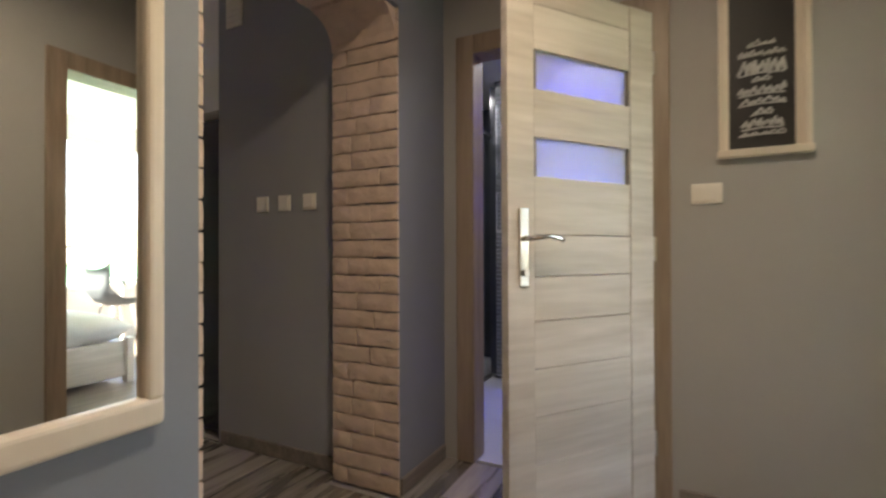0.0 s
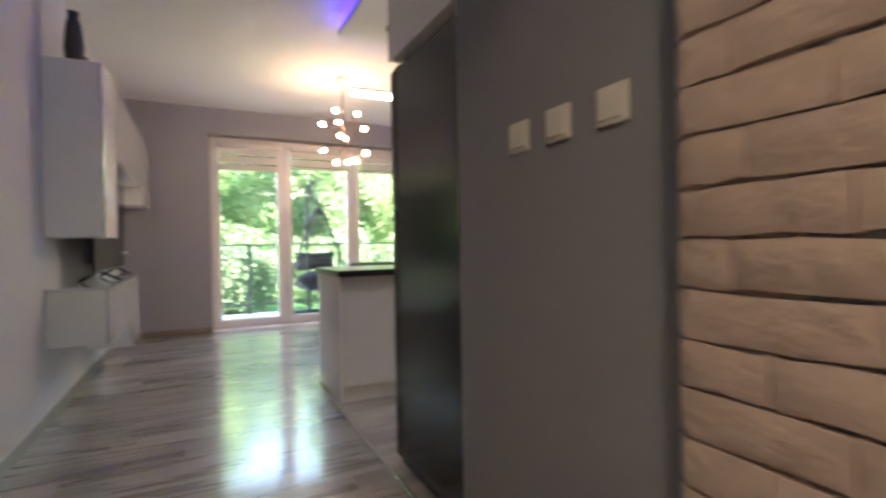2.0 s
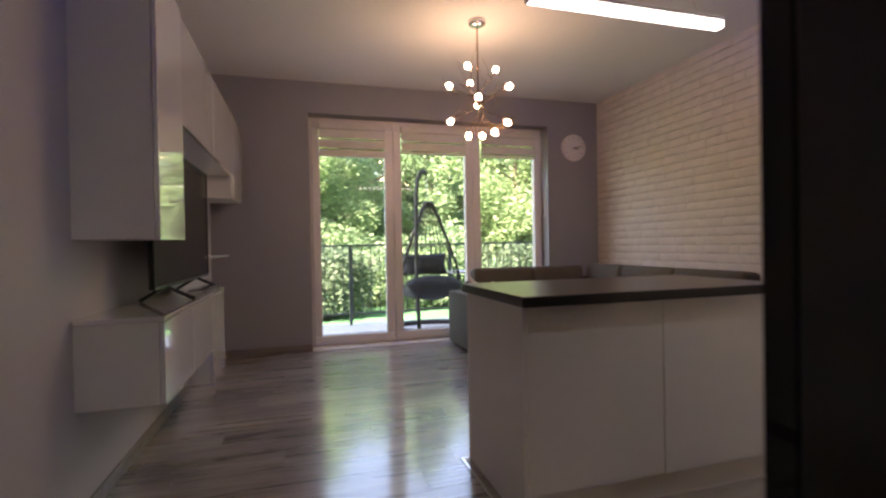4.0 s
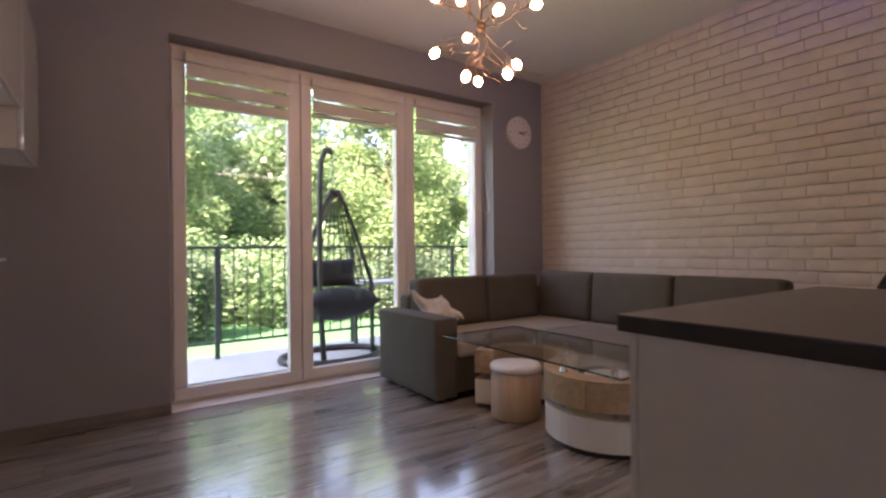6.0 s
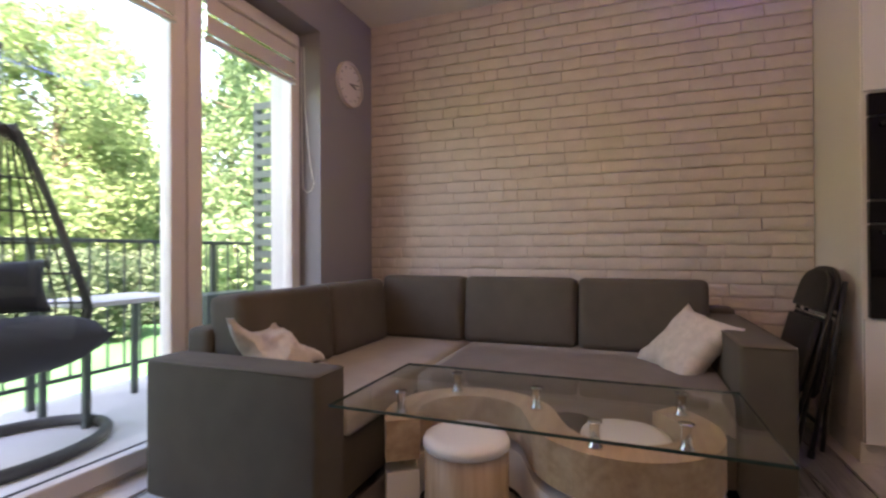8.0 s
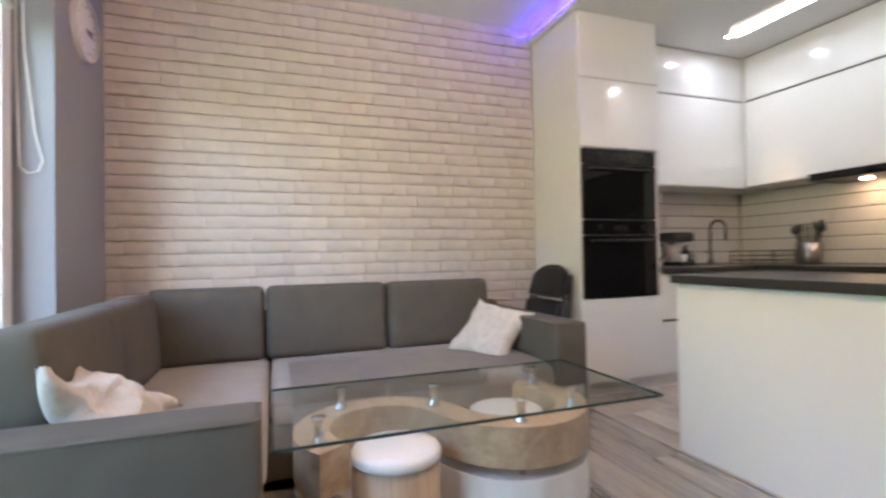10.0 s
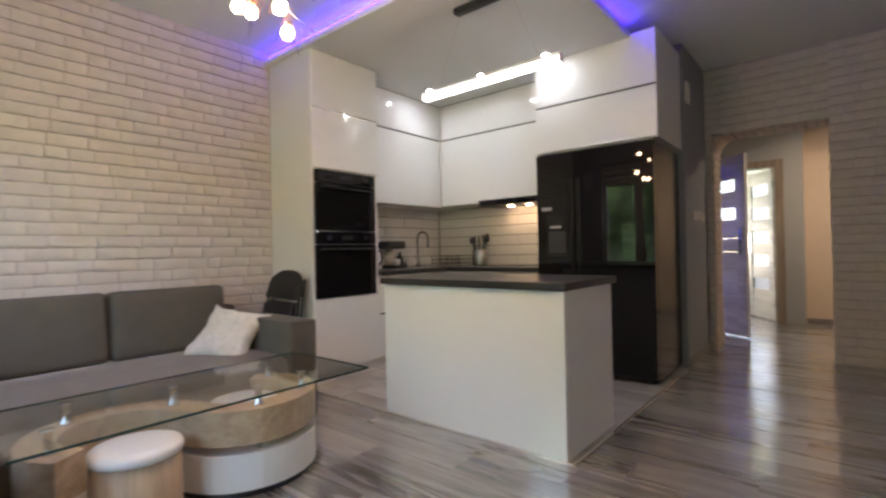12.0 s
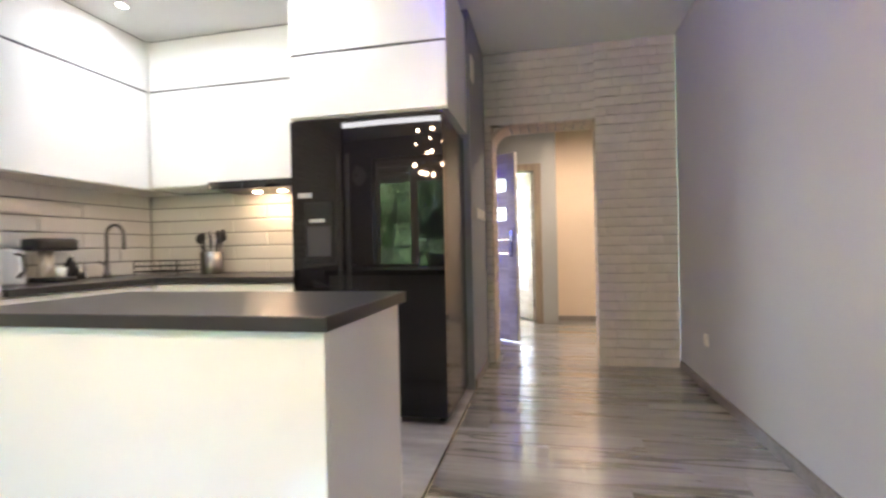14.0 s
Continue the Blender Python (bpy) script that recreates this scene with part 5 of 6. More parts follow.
for i in (2, 11, 21, 29, 36, 45):
    x, y = path[i]
    part("spacer", lathe([(0, 0.185), (0.012, 0.185), (0.012, 0.225), (0, 0.225)], (x, y, 0), 14), CHROME, table, "", True)
    part("post", lathe([(0, 0.372), (0.024, 0.372), (0.024, 0.378), (0.016, 0.382), (0.016, 0.446), (0.024, 0.45), (0.024, 0.4545), (0, 0.4545)], (x, y, 0), 18), CHROME, table, "chrome post", True)
GX0, GX1, GY0, GY1 = 2.385, 3.015, 3.665, 4.985
top = part("glass_top", box(((GX0, GY0, 0.455), (GX1, GY1, 0.465)), bevel=0.002, seg=1), TABLEGLASS, table, "clear glass top")
top.visible_shadow = False
part("glass_edge", box(((GX0 - 0.004, GY0 - 0.004, 0.4555), (GX0 - 0.0005, GY1 + 0.004, 0.4645)), ((GX1 + 0.0005, GY0 - 0.004, 0.4555), (GX1 + 0.004, GY1 + 0.004, 0.4645)), ((GX0 - 0.0005, GY0 - 0.004, 0.4555), (GX1 + 0.0005, GY0 - 0.0005, 0.4645)), ((GX0 - 0.0005, GY1 + 0.0005, 0.4555), (GX1 + 0.0005, GY1 + 0.004, 0.4645))), EDGEGLASS, top, "dark green glass edge")


def stool(x, y, label):
    s = thing("stool", (x, y, 0), label, "stool", "round stools at the coffee table")
    part("drum", lathe([(0, 0.004), (0.148, 0.004), (0.151, 0.012), (0.151, 0.285), (0, 0.285)], (x, y, 0), 48), STOOLWOOD, s, "light oak drum", True)
    part("seat", lathe([(0, 0.286), (0.153, 0.286), (0.157, 0.292), (0.157, 0.308), (0.151, 0.320), (0.11, 0.327), (0, 0.329)], (x, y, 0), 48), WHITESATIN, s, "white upholstered seat", True)
    return s


stool(2.645, 4.585, "round oak stool with white seat beside the table")
stool(2.86, 4.05, "round oak stool with white seat under the glass table")

# ---- chandelier ----
CX, CY, CZ = 2.13, 4.26, 2.13
ch = thing("chandelier", (CX, CY, H), "branching bronze chandelier with small round glowing bulbs", "chandelier")
part("canopy", lathe([(0, 0), (0.065, 0), (0.065, -0.03), (0.03, -0.045), (0, -0.045)], (CX, CY, H), 24), CHROME, ch, "", True)
part("rod", tube([(CX, CY, H - 0.04), (CX, CY, CZ - 0.03)], 0.006, 8), BRONZE, ch)
rng = random.Random(11)
bulb_me = mesh_of("bulb", lathe([(0, -0.027), (0.011, -0.023), (0.018, -0.012), (0.0215, 0.002), (0.019, 0.013), (0.011, 0.024), (0, 0.028)], (0, 0, 0), 16), BULB, True)
socket_me = mesh_of("socket", lathe([(0, -0.012), (0.009, -0.012), (0.010, 0.010), (0.006, 0.014), (0, 0.014)], (0, 0, 0), 10), BRONZE, True)
HUB = Vector((CX, CY, CZ))
part("hub", lathe([(0, 0.03), (0.012, 0.03), (0.022, 0.012), (0.022, -0.012), (0.012, -0.03), (0, -0.03)], tuple(HUB), 16), BRONZE, ch, "", True)
def curl(root, tip, bend, n=7):
    """A wire that leaves the hub, bows to one side and swings back at its end."""
    axis = tip - root
    side = axis.cross(Vector((rng.uniform(-1, 1), rng.uniform(-1, 1), rng.uniform(-1, 1)))).normalized()
    pts = []
    for k in range(n + 1):
        t = k / n
        pts.append(root + axis * t + side * bend * math.sin(math.pi * 1.5 * t) * (1 - t) ** 0.5)
    return pts
for x, y, z in ((2.07, 4.31, 2.41), (2.28, 4.27, 2.385), (1.945, 4.39, 2.275), (2.125, 4.42, 2.32), (2.28, 4.03, 2.18), (2.045, 4.035, 2.09),
                (2.20, 4.46, 2.165), (1.965, 4.43, 2.015), (2.36, 4.25, 1.985), (2.065, 4.305, 1.88), (2.205, 4.38, 1.905), (2.225, 4.175, 1.885)):
    tip = Vector((x, y, z))
    wire = curl(HUB, tip, rng.uniform(0.03, 0.07))
    br = part("branch", tube(wire, 0.0026, 6, taper=0.75), BRONZE, ch, "", True)
    for extra in range(5):
        root = wire[rng.randrange(2, 7)]
        far = root + (tip - HUB).normalized() * rng.uniform(0.04, 0.13) + Vector((rng.uniform(-0.1, 0.1), rng.uniform(-0.1, 0.1), rng.uniform(-0.09, 0.07)))
        part("twig", tube(curl(root, far, rng.uniform(0.02, 0.045), 6), 0.0018, 5, taper=0.5), BRONZE, br, "", True)
    out = (wire[-1] - wire[-2]).to_track_quat("Z", "Y").to_matrix().to_4x4()
    adopt(new("socket", socket_me), br).matrix_basis = Matrix.Translation(tip - (wire[-1] - wire[-2]).normalized() * 0.03) @ out
    adopt(new("bulb", bulb_me), br).matrix_basis = Matrix.Translation(tip) @ out


# ---- outside ----
GZ = -0.75
single("ground", box(((-60, 6.0, GZ - 0.3), (70, 160, GZ))), GRASS, "mown green lawn behind the house", "lawn", "structure")
single("ground_front", box(((-60, -80, GZ - 0.3), (70, 6.0, GZ))), GRASS, "lawn in front of the house", "lawn", "structure")
single("balcony_slab", box(((-1.0, 6.2, -0.25), (4.9, 7.80, -0.045)), bevel=0.008), CONCRETE, "pale balcony slab outside the doors", "balcony", "structure")
single("facade", box(((-4, 6.2, GZ), (-1.0, 6.3, 3.2)), ((-4, 6.2, 2.75), (8, 6.3, 3.2)), ((4.9, 6.2, GZ), (8, 6.3, 3.2)), ((-1.0, 6.2, -0.04), (0.92, 6.3, 2.75)), ((3.62, 6.2, -0.04), (4.9, 6.3, 2.75)), ((0.92, 6.2, 2.42), (3.62, 6.3, 2.75))), RENDERWALL, "pale rendered facade of the house", "facade", "structure")
single("roof_slab", box(((-4, -5.6, 2.88), (8, 6.3, 3.2))), CEIL, "slab of the storey above", "slab", "structure")
# Wall added out of view to keep the sun off balcony and screen.
single("balcony_shade_wall", box(((-4, 6.2, 3.2), (8, 6.3, 6.0))), RENDERWALL, "unseen wall added above the facade to shade the balcony", "facade", "structure")
rail = thing("balcony_railing", (2, 7.68, 0), "dark metal balcony railing with thin bars", "railing")
RY, RT = 7.66, 1.085
part("top_rail", box(((-1.0, RY - 0.025, RT - 0.03), (4.88, RY + 0.025, RT)), bevel=0.006), RAIL, rail)
part("bottom_rail", box(((-1.0, RY - 0.015, 0.10), (4.88, RY + 0.015, 0.125))), RAIL, rail)
for k in range(5):
    x = -0.98 + 0.0 + 1.46 * k + (1.67 - (-0.98) - 1.46) % 1.46 - 0.19
    part("post", box(((x - 0.022, RY - 0.022, -0.045), (x + 0.022, RY + 0.022, RT - 0.03)), bevel=0.003, seg=1), RAIL, rail)
bar_me = mesh_of("bar", box(((-0.006, -0.006, 0.125), (0.006, 0.006, RT - 0.03))), RAIL)
x = -0.92
while x < 4.85:
    adopt(new("bar", bar_me), rail).location = (x, RY, 0)
    x += 0.128
screen = thing("privacy_screen", (4.86, 7.0, 0), "dark green-grey slatted screen at the balcony's end", "screen")
for y in (6.36, 7.55):
    part("post", box(((4.84, y - 0.03, -0.045), (4.90, y + 0.03, 2.5))), RAIL, screen)
for k in range(19):
    part("slat", box(((4.82, 6.36, 0.35 + k * 0.115), (4.838, 7.55, 0.42 + k * 0.115)), bevel=0.003, seg=1), SLAT, screen)

# hanging egg chair
SXC, SYC = 2.235, 6.78
egg = thing("hanging_chair", (2.45, 6.95, -0.045), "dark wicker hanging egg chair on a curved stand", "hanging chair")
ring = [(2.42 + 0.50 * math.cos(2 * math.pi * k / 36), 6.98 + 0.36 * math.sin(2 * math.pi * k / 36), -0.012) for k in range(37)]
part("base_ring", tube(ring, 0.032, 8), WICKER, egg, "dark ring base", True)
part("pole", tube([(SXC, SYC - 0.06, -0.04), (SXC - 0.01, SYC, 0.5), (SXC, SYC + 0.03, 1.2), (SXC + 0.015, SYC + 0.05, 1.7), (SXC + 0.04, SYC + 0.07, 1.9), (SXC + 0.085, SYC + 0.09, 2.0), (SXC + 0.13, SYC + 0.11, 2.015), (SXC + 0.165, SYC + 0.12, 1.985)], 0.027, 10), WICKER, egg, "curved dark metal pole", True)
hx, hy = SXC + 0.17, SYC + 0.12
for k in range(9):
    z = 1.975 - k * 0.035
    part("chain_link", turned(lathe([(0.010, -0.0035), (0.0135, 0), (0.010, 0.0035), (0.0065, 0)], (0, 0, 0), 10), Matrix.Translation((hx, hy, z)) @ Matrix.Rotation(radians(90 * (k % 2)), 4, "Z") @ Matrix.Rotation(radians(90), 4, "X") @ Matrix.Diagonal((1, 1.7, 1, 1))), CHROME, egg)
TOP, MIDZ = 1.63, 0.62
def egg_r(t):
    return 0.03 + 0.37 * (t / 0.72) ** 0.85 if t < 0.72 else 0.40 * math.cos((t - 0.72) / 0.28 * 1.25)
def egg_pt(t, a):
    z = TOP - t * 1.32
    r = egg_r(t)
    return (hx + 0.03 + r * math.cos(a), hy + 0.02 + 0.75 * r * math.sin(a), z)
for side in (math.pi * 1.02, -0.02):
    part("rim", tube([egg_pt(0.0 + 0.8 * k / 14, side - 0.5 * math.copysign(1, side - 1) * 0) for k in range(15)], 0.02, 8), WICKER, egg, "thick wicker rim", True)
for j in range(13):
    a = math.pi * (j + 0.5) / 13
    part("strand", tube([egg_pt(0.9 * k / 14, a) for k in range(15)], 0.0075, 5), WICKER, egg)
for k in range(3, 14):
    t = 0.9 * k / 14
    if k % 2:
        part("hoop", tube([egg_pt(t, math.pi * j / 16) for j in range(17)], 0.0065, 5), WICKER, egg)
part("seat_cushion", turned(puffy((0.74, 0.56, 0.30), 12, 3), Matrix.Translation((hx + 0.03, hy + 0.01, 0.50)) @ Matrix.Rotation(radians(-12), 4, "X")), CUSHDARK, egg, "charcoal seat cushion", True)
part("back_cushion", turned(puffy((0.64, 0.30, 0.22), 12, 3), Matrix.Translation((hx + 0.0, hy + 0.17, 0.80)) @ Matrix.Rotation(radians(80), 4, "X")), CUSHDARK, egg, "charcoal back cushion", True)
tb2 = thing("balcony_table", (3.05, 7.2, -0.045), "small dark balcony table with square legs", "table")
part("tabletop", box(((2.82, 6.95, 0.66), (3.5, 7.45, 0.69)), bevel=0.004), CONCRETE, tb2)
for x in (2.85, 3.44):
    for y in (6.98, 7.39):
        part("leg", box(((x, y, -0.045), (x + 0.035, y + 0.035, 0.66))), RAIL, tb2)
bx = thing("flower_box", (4.3, 7.5, 0.45), "small green planter on the balcony", "planter")
part("box", box(((4.05, 7.35, -0.045), (4.6, 7.58, 0.62)), bevel=0.01), RAIL, bx)


# trees: tapered trunk, limbs, crown of many small leaves
def leaf_cloud(centres, n, size, rng):
    """Small bent leaves scattered in clumps, as one mesh."""
    verts, faces = [], []
    for i in range(n):
        c, r = centres[rng.randrange(len(centres))]
        d = Vector((rng.gauss(0, 1), rng.gauss(0, 1), rng.gauss(0, 1))).normalized()
        p = Vector(c) + d * r * (rng.random() ** 0.45) * Vector((1, 1, 0.75)).length / 1.6
        a = Vector((rng.gauss(0, 1), rng.gauss(0, 1), rng.gauss(0, 0.5))).normalized()
        b = a.orthogonal().normalized()
        if rng.random() < 0.5:
            b = a.cross(b)
        s = size * rng.uniform(0.6, 1.4)
        k = len(verts)
        verts += [p - a * s, p + b * s * 0.45, p + a * s, p - b * s * 0.45]
        faces.append((k, k + 1, k + 2, k + 3))
    me = bpy.data.meshes.new("crown")
    me.from_pydata(verts, [], faces)
    return me


def tree(name, height, spread, leaves, seed, material, label, low=0.25, size=0.10):
    rng = random.Random(seed)
    t = thing(name, (0, 0, 0), label, "tree", "garden trees")
    tb = bmesh.new()
    tube([(0, 0, -0.05), (0.05, 0.02, height * 0.3), (-0.04, 0.05, height * 0.6), (0.05, 0, height * 0.92)], height * 0.02, 9, tb, 0.25)
    clumps = []
    for i in range(26):
        z = height * (low + (0.97 - low) * i / 25)
        a = i * 2.4 + rng.uniform(-0.4, 0.4)
        reach = spread * (1 - abs(2 * (z / height - low) / (1 - low) - 0.85) ** 2 * 0.6) * rng.uniform(0.55, 1.05)
        end = (reach * math.cos(a), reach * math.sin(a), z + rng.uniform(0.0, 0.5))
        tube([(0, 0, z * 0.86), (end[0] * 0.5, end[1] * 0.5, z * 0.96), end], height * 0.006, 5, tb, 0.4)
        for f in (0.45, 0.75, 1.0):
            clumps.append(((end[0] * f + rng.uniform(-0.3, 0.3), end[1] * f + rng.uniform(-0.3, 0.3), z + rng.uniform(-0.3, 0.4)), rng.uniform(0.35, 0.8) * spread / 2.4))
    part("trunk", tb, BARK, t)
    me = leaf_cloud(clumps, leaves, size, rng)
    me.materials.append(material)
    adopt(new("crown", me), t)
    return t


def bush(seed, material, label, w, h, leaves, size):
    rng = random.Random(seed)
    t = thing("bush", (0, 0, 0), label, "bush", "garden bushes")
    tb = bmesh.new()
    clumps = []
    for i in range(14):
        a = i * 2.4
        r = w * math.sqrt((i + 0.5) / 14)
        top = (r * math.cos(a), r * math.sin(a) * 0.7, h * rng.uniform(0.45, 0.95))
        tube([(top[0] * 0.2, top[1] * 0.2, -0.05), (top[0] * 0.6, top[1] * 0.6, top[2] * 0.5), top], 0.02, 5, tb, 0.4)
        for f in (0.35, 0.7, 1.0):
            clumps.append(((top[0] * (0.5 + 0.5 * f), top[1] * (0.5 + 0.5 * f), top[2] * f), rng.uniform(0.3, 0.55) * h / 1.6))
    part("stems", tb, BARK, t)
    me = leaf_cloud(clumps, leaves, size, rng)
    me.materials.append(material)
    adopt(new("crown", me), t)
    return t


t1 = tree("tree", 7.2, 2.6, 30000, 1, LEAFA, "tall leafy tree with sunlit yellow-green leaves", 0.25, 0.078)
t2 = tree("tree", 8.2, 2.7, 30000, 2, LEAFB, "tall leafy tree with deep green leaves", 0.25, 0.08)
t3 = tree("tree", 5.8, 2.2, 26000, 3, LEAFA, "young leafy tree with pale green leaves", 0.15, 0.07)
t1.matrix_basis = pose(1.2, 17.5, GZ)
t2.matrix_basis = pose(5.6, 19.0, GZ)
t3.matrix_basis = pose(-1.6, 16.5, GZ)
rng = random.Random(21)
spots = [(8.5, 17), (3.6, 21.5), (-4.6, 19), (11.5, 20), (14.5, 17.5), (-8, 21), (0.3, 24), (7.3, 25), (17.5, 21), (12, 27), (-3.5, 27), (21, 19), (25, 24), (4, 29), (-12, 24), (18, 29), (30, 30), (-18, 30), (10, 33), (-7, 33), (23, 34), (1, 36), (10.5, 11.2), (13.5, 13.0), (17.0, 14.0), (16.0, 11.0)]
for i, (x, y) in enumerate(spots):
    copy_thing((t1, t2, t3)[i % 3], pose(x, y, GZ, 0, 0, rng.uniform(0, 360)) @ Matrix.Diagonal((1, 1, rng.uniform(0.85, 1.1), 1)))
b1 = bush(5, LEAFC, "dense garden bush, leaves coloured dark as if in shade", 1.3, 1.7, 8000, 0.07)
b2 = bush(6, LEAFB, "loose mid green garden bush", 1.5, 2.2, 8000, 0.075)
b1.matrix_basis = pose(1.3, 13.2, GZ)
b2.matrix_basis = pose(4.2, 14.4, GZ)
for i, (x, y) in enumerate([(-1.4, 13.6), (6.9, 13.8), (-3.9, 14.5), (9.4, 15.0), (2.7, 15.6), (12.0, 14.6), (-6.5, 15.5), (0.0, 15.6), (15, 16), (6.0, 16.3), (18, 18), (22, 17), (8.0, 10.2), (10.5, 9.4), (12.5, 11.5)]):
    copy_thing((b1, b2)[(i + 1) % 2], pose(x, y, GZ, 0, 0, rng.uniform(0, 360)))
FAR = surface("far_woods", (0.12, 0.17, 0.05), 0.95, var=0.75, scale=0.45, fine=2.2, bump=0)
single("backdrop", extrude_outline([(-70, 58), (0, 62), (80, 58), (80, 59), (0, 63), (-70, 59)], "z", GZ, 9.5), FAR, "far green edge of the woods", "woods", "structure")


# ---- pieces of floors and walls ----
def plank_mesh(length, width, seed):
    bm = box(((0, 0, -0.010), (length - 0.0015, width - 0.0015, 0.0)))
    top = [e for e in bm.edges if all(v.co.z > -0.001 for v in e.verts)]
    bmesh.ops.bevel(bm, geom=top, offset=0.0005, segments=1, affect="EDGES")
    return mesh_of("plank", bm, FLOORWOOD)


PW, PL = 0.192, 1.285
cache = {}
def plank(x0, x1, y0, y1):
    key = (round(x1 - x0, 3), round(y1 - y0, 3))
    if key not in cache:
        cache[key] = plank_mesh(*key, 0)
    adopt(new("plank", cache[key]), floor).location = (x0, y0, 0)


def planked(x0, x1, y0, y1, shift=0.0, phase=0.0):
    """Rows of boards along x, with staggered ends."""
    y, i = y0, 0
    while y < y1 - 0.004:
        yy = min(y + PW, y1)
        x = x0
        nxt = x0 + PL * ((0.37 * i + phase) % 1 or 1)
        while x < x1 - 0.004:
            e = min(nxt, x1)
            if x1 - e < 0.08:
                e = x1
            plank(x, e, y, yy)
            x, nxt = e, e + PL
        y, i = yy, i + 1


planked(-1.4, 1.96, -2.45, -0.37)
planked(0.62, 1.47, -0.37, 0.0, phase=0.3)
planked(0.0, 1.565, 0.0, 3.12, phase=0.5)
planked(0.0, 4.3, 3.12, 6.04, phase=0.2)

# kitchen floor tiles, with a metal trim along their edge
tile_cache = {}
def floor_tile(x0, x1, y0, y1):
    key = (round(x1 - x0, 3), round(y1 - y0, 3))
    if key not in tile_cache:
        bm = box(((0, 0, -0.010), (key[0] - 0.003, key[1] - 0.003, 0)))
        bmesh.ops.bevel(bm, geom=[e for e in bm.edges if all(v.co.z > -0.001 for v in e.verts)], offset=0.001, segments=1, affect="EDGES")
        tile_cache[key] = mesh_of("tile", bm, KTILE)
    adopt(new("tile", tile_cache[key]), floor).location = (x0, y0, 0)


xs = [1.58 + 0.6 * i for i in range(5)] + [4.3]
ys = [0.83 + 0.3 * i for i in range(8)] + [3.105]
for j in range(len(ys) - 1):
    for i in range(len(xs) - 1):
        floor_tile(xs[i], xs[i + 1], ys[j], ys[j + 1])
single("floor_trim", box(((1.565, 0.80, -0.008), (1.58, 3.12, 0.004)), ((1.58, 3.105, -0.008), (3.70, 3.12, 0.004)), bevel=0.002, seg=1), CHROME, "pale metal trim between tiles and laminate", "trim", "structure")


# brick slips: a few uneven shapes, each brick an object of its own
def brick_mesh(length, height, depth, seed, material):
    """A slip standing on the wall: length along y, height along z, its face towards -x."""
    rng = random.Random(seed)
    bm = bmesh.new()
    k = max(2, int(length / 0.07))
    inset = min(0.012, length * 0.2)
    cols = [0.0, inset] + [length * q / k for q in range(1, k)] + [length - inset, length]
    lines = [0.0, height * 0.17, height * 0.5, height * 0.83, height]
    n, m = len(cols) - 1, len(lines) - 1
    tilt = rng.uniform(-0.0025, 0.0025)
    rows = []
    for j in range(m + 1):
        row = []
        for i in range(n + 1):
            end, rim = i in (0, n), j in (0, m)
            y = cols[i] + (rng.uniform(-0.0008, 0.0008) if end else 0.0)
            z = lines[j] + rng.uniform(-0.0032, 0.0032)
            face = depth + tilt * (2 * j / m - 1) + rng.uniform(-0.0022, 0.0022)
            if rim:
                face = depth * rng.uniform(0.72, 0.88)
            elif end:
                face = depth * rng.uniform(0.74, 0.90)
            row.append(bm.verts.new((-face, y, z)))
        rows.append(row)
    for j in range(m):
        for i in range(n):
            bm.faces.new((rows[j][i], rows[j + 1][i], rows[j + 1][i + 1], rows[j][i + 1]))
    rim = rows[0] + [r[-1] for r in rows[1:]] + rows[-1][-2::-1] + [r[0] for r in rows[-2:0:-1]]
    back = [bm.verts.new((0.0, v.co.y, v.co.z)) for v in rim]
    for k in range(len(rim)):
        q = (k + 1) % len(rim)
        bm.faces.new((rim[k], rim[q], back[q], back[k]))
    bmesh.ops.recalc_face_normals(bm, faces=bm.faces[:])
    edge = set(rim)
    for e in bm.edges:
        e.smooth = not (e.verts[0] in edge or e.verts[1] in edge) or (len([f for f in e.link_faces if all(v not in back for v in f.verts)]) == 2)
    return mesh_of("brick", bm, material, True)


brick_cache = {}
def brick_data(length, height, material, k):
    key = (round(length, 3), height, material.name, k)
    if key not in brick_cache:
        brick_cache[key] = brick_mesh(key[0], height, 0.015, len(brick_cache) + 7, material)
    return brick_cache[key]


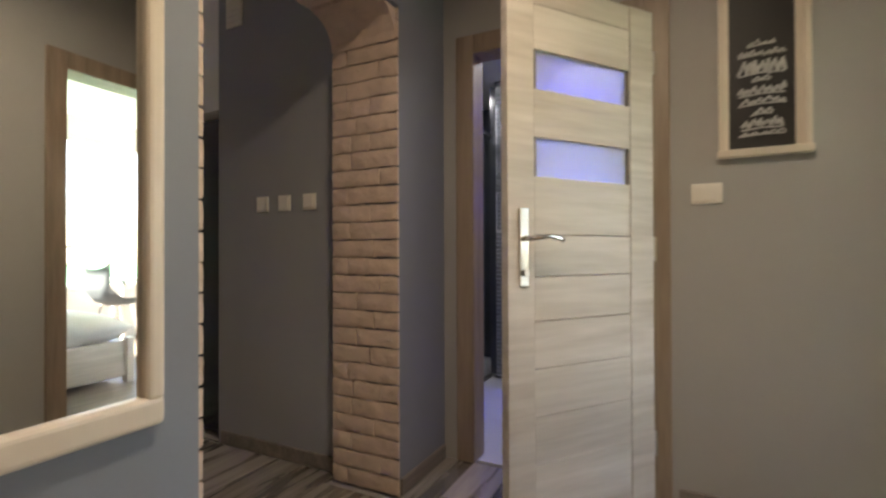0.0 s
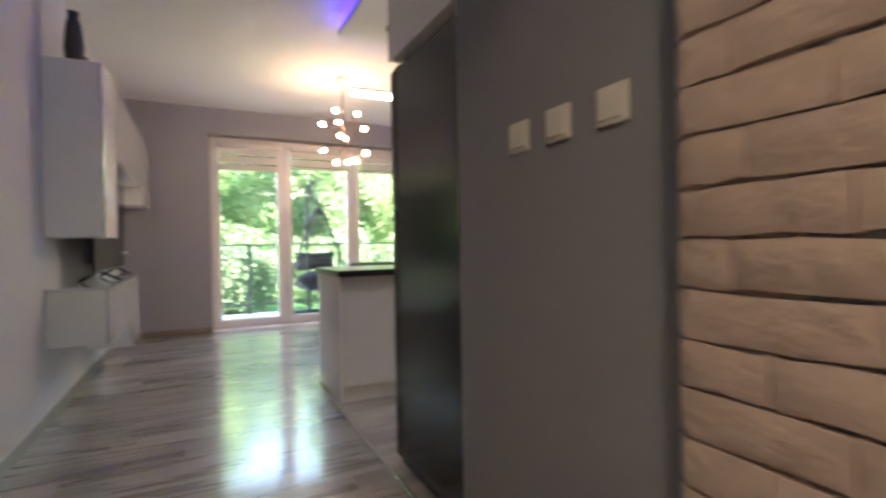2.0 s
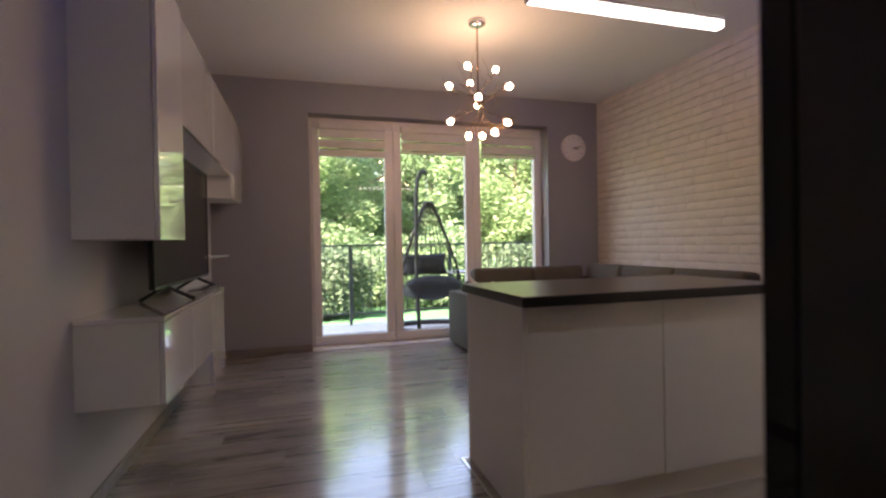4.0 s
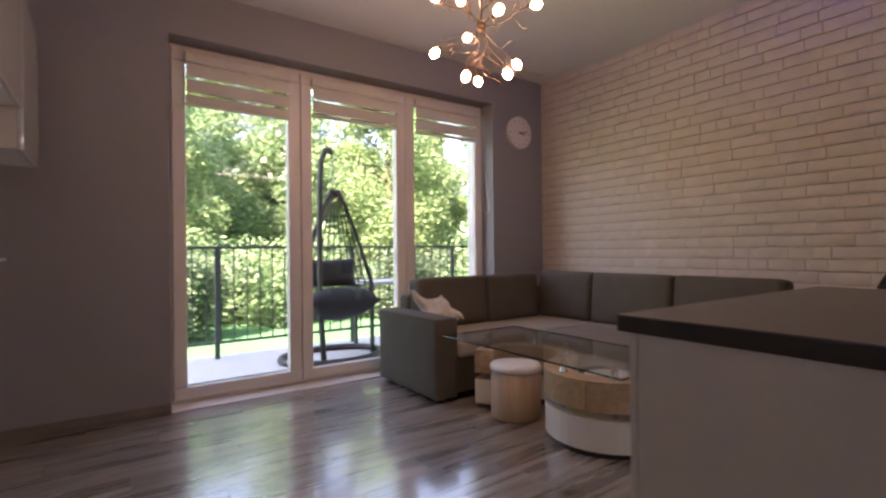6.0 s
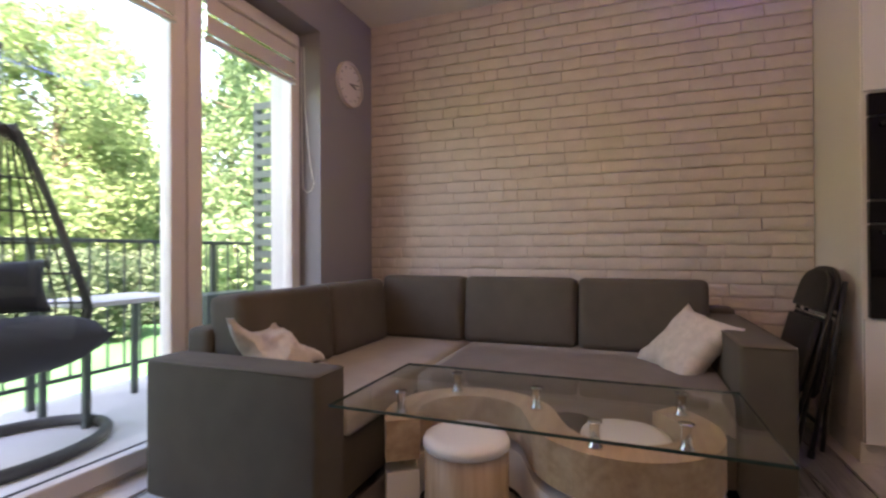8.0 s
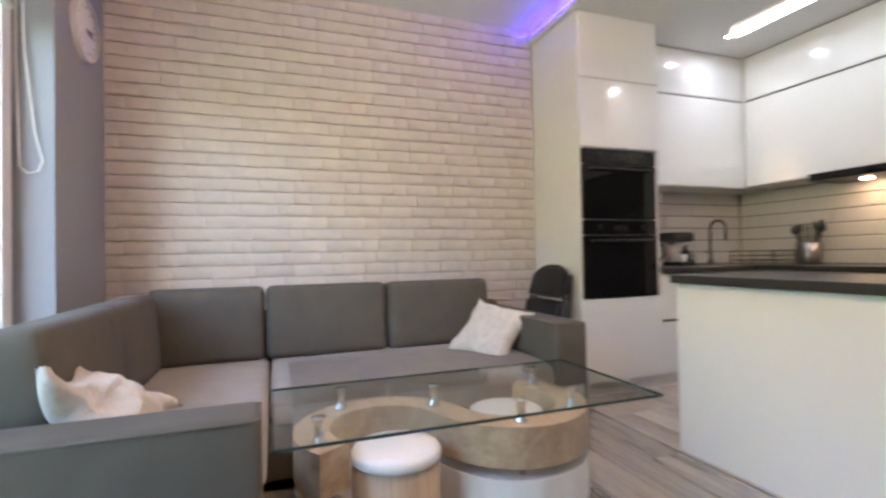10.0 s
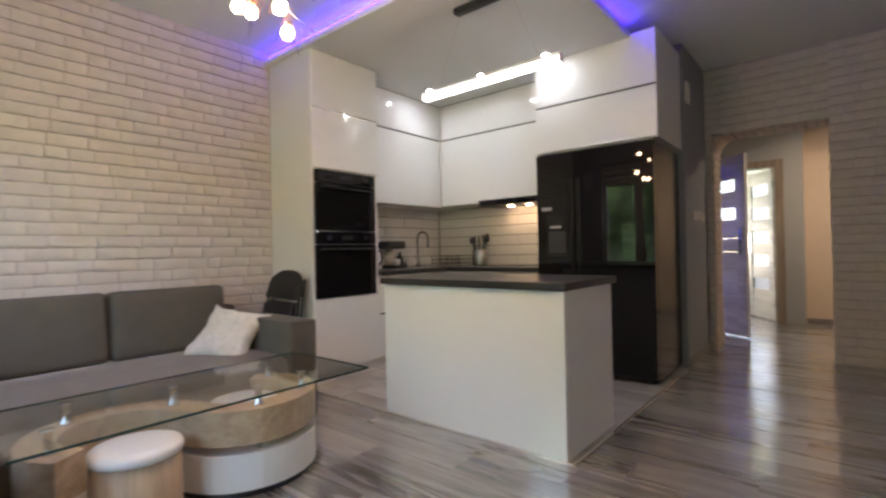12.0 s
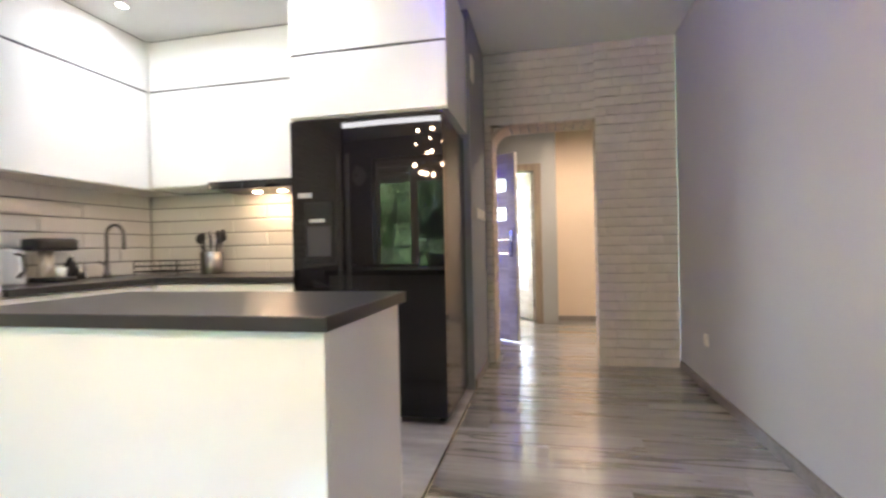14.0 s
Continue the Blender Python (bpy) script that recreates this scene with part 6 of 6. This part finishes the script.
def brickwork(parent, u0, u1, z0, z1, place, material, keep=None, length=0.235, pitch=0.0785, holes=(), gap=0.0085):
    """Courses of slips on a wall. place(u, z) gives the pose of a brick that starts at u along the wall; keep says which become parts."""
    rng = random.Random(int(u0 * 100 + z0 * 10) + 3)
    gap_end = 0.003
    joined = []
    z, row = z0, 0
    while z < z1 - 0.02:
        h = min(pitch - gap, z1 - z)
        h = pitch - gap if h > pitch - gap - 0.004 else round(h, 3)
        u = u0
        e = u0 + length * (0.5 if row % 2 else 1.0) + rng.choice((-0.03, 0, 0.02))
        while u < u1 - 0.02:
            stop = min(e, u1)
            if u1 - stop < 0.05:
                stop = u1
            ln = stop - u - (gap_end if stop < u1 else 0.0)
            clear = not any(a - 0.01 < u + ln and u < b + 0.01 and c - 0.02 < z + h and z < d - 0.01 for a, b, c, d in holes)
            if clear and ln > 0.015:
                me = brick_data(ln, h, material, rng.randrange(3))
                m = place(u, z)
                if keep is None or keep(u, z):
                    b = adopt(new("brick", me), parent)
                    b.matrix_basis = m
                else:
                    joined.append((me, m))
            u = stop
            e = u + length * rng.choice((1, 1, 1, 0.5)) + rng.choice((-0.02, 0.0, 0.02))
        z, row = z + pitch, row + 1
    if joined:
        verts, faces = [], []
        for me, m in joined:
            k = len(verts)
            verts += [m @ v.co for v in me.vertices]
            faces += [[k + i for i in p.vertices] for p in me.polygons]
        rest = bpy.data.meshes.new("bricks")
        rest.from_pydata(verts, [], faces)
        rest.materials.append(material)
        tagged(adopt(new("bricks", rest), parent), kind="stuff")


brickwork(wall_brick, 3.045, WY, 0.0, H, lambda u, z: pose(BX, u, z), BRICK, lambda u, z: 0.78 < z < 2.72 and (z < 2.2 or u < 5.2))
# end wall, living-room side (faces +y): slips run along x
brickwork(wall_end, 0.0, 0.635, 0.0, H, lambda u, z: pose(u, -0.02, z, 0, 0, -90), BRICK)
brickwork(wall_end, 0.635, 1.58, 2.10, H, lambda u, z: pose(u, -0.02, z, 0, 0, -90), BRICK)
brickwork(wall_end, 1.525, 1.575, 0.0, 2.10, lambda u, z: pose(u, -0.02, z, 0, 0, -90), BRICK, length=0.3)
# reveals of the opening
brickwork(wall_end, HALLY, -0.022, 0.0, 2.09, lambda u, z: pose(1.525, u, z), BRICKWARM, length=0.25, gap=0.0075)
brickwork(wall_end, 0.02, 0.19, 0.0, 2.09, lambda u, z: pose(0.625, -u, z, 0, 0, 180), BRICKWARM, gap=0.0075)
brickwork(wall_end, 0.192, -HALLY, 0.0, 2.09, lambda u, z: pose(0.575, -u, z, 0, 0, 180), BRICKWARM, gap=0.0075)
# underside of the lintel
brickwork(wall_end, HALLY, -0.022, 0.04, 0.885, lambda u, z: pose(0.60 + z, u, 2.10, 0, -90, 0), BRICKWARM)
for sx, x0 in ((-1, 1.503),):
    pts = [(x0, 2.082)] + [(x0 + sx * 0.13 * (1 - math.cos(a)), 2.082 - 0.13 * (1 - math.sin(a))) for a in [math.pi / 2 * k / 6 for k in range(6, -1, -1)]]
    single("arch_fillet", extrude_outline(pts, "y", HALLY + 0.004, -0.024), BRICKWARM, "rounded plaster corner at the top of the opening", "arch", "structure", smooth=False)

# kitchen splashback
splash = thing("splashback", (4.0, 0.85, 0.86), "glossy white bevelled wall tiles with dark joints", "wall tiles", kind="structure")
part("bed", box(((2.605, 0.8305, 0.862), (BX - 0.006, 0.834, 1.50)), ((BX - 0.004, 0.834, 0.862), (BX - 0.0005, TALL_Y0 - 0.003, 1.50))), SPLASHJOINT, splash)
def metro(length, height):
    bm = box(((0, 0, 0), (length, 0.008, height)))
    bmesh.ops.bevel(bm, geom=[e for e in bm.edges if all(v.co.y > 0.004 for v in e.verts)], offset=0.006, segments=1, affect="EDGES")
    for v in bm.verts:
        if abs(v.co.y - 0.008) > 0.001 and v.co.y > 0.001:
            v.co.y = 0.0055
    return mesh_of("tile", bm, METRO)
metro_cache = {}
TL, TH = 0.60, 0.10
for j in range(6):
    z = 0.866 + j * (TH + 0.007)
    for axis, a0, a1 in (("x", 2.607, BX - 0.014), ("y", 0.842, TALL_Y0 - 0.004)):
        a = a0
        e = a0 + (TL / 2 if j % 2 else TL)
        while a < a1 - 0.01:
            stop = min(e, a1)
            ln = round(stop - a - 0.005, 3)
            if ln > 0.03:
                if ln not in metro_cache:
                    metro_cache[ln] = metro(ln, TH)
                t = adopt(new("tile", metro_cache[ln]), splash)
                t.matrix_basis = pose(a, 0.834, z) if axis == "x" else pose(BX - 0.004, a, z, 0, 0, 90)
            a, e = stop, stop + TL
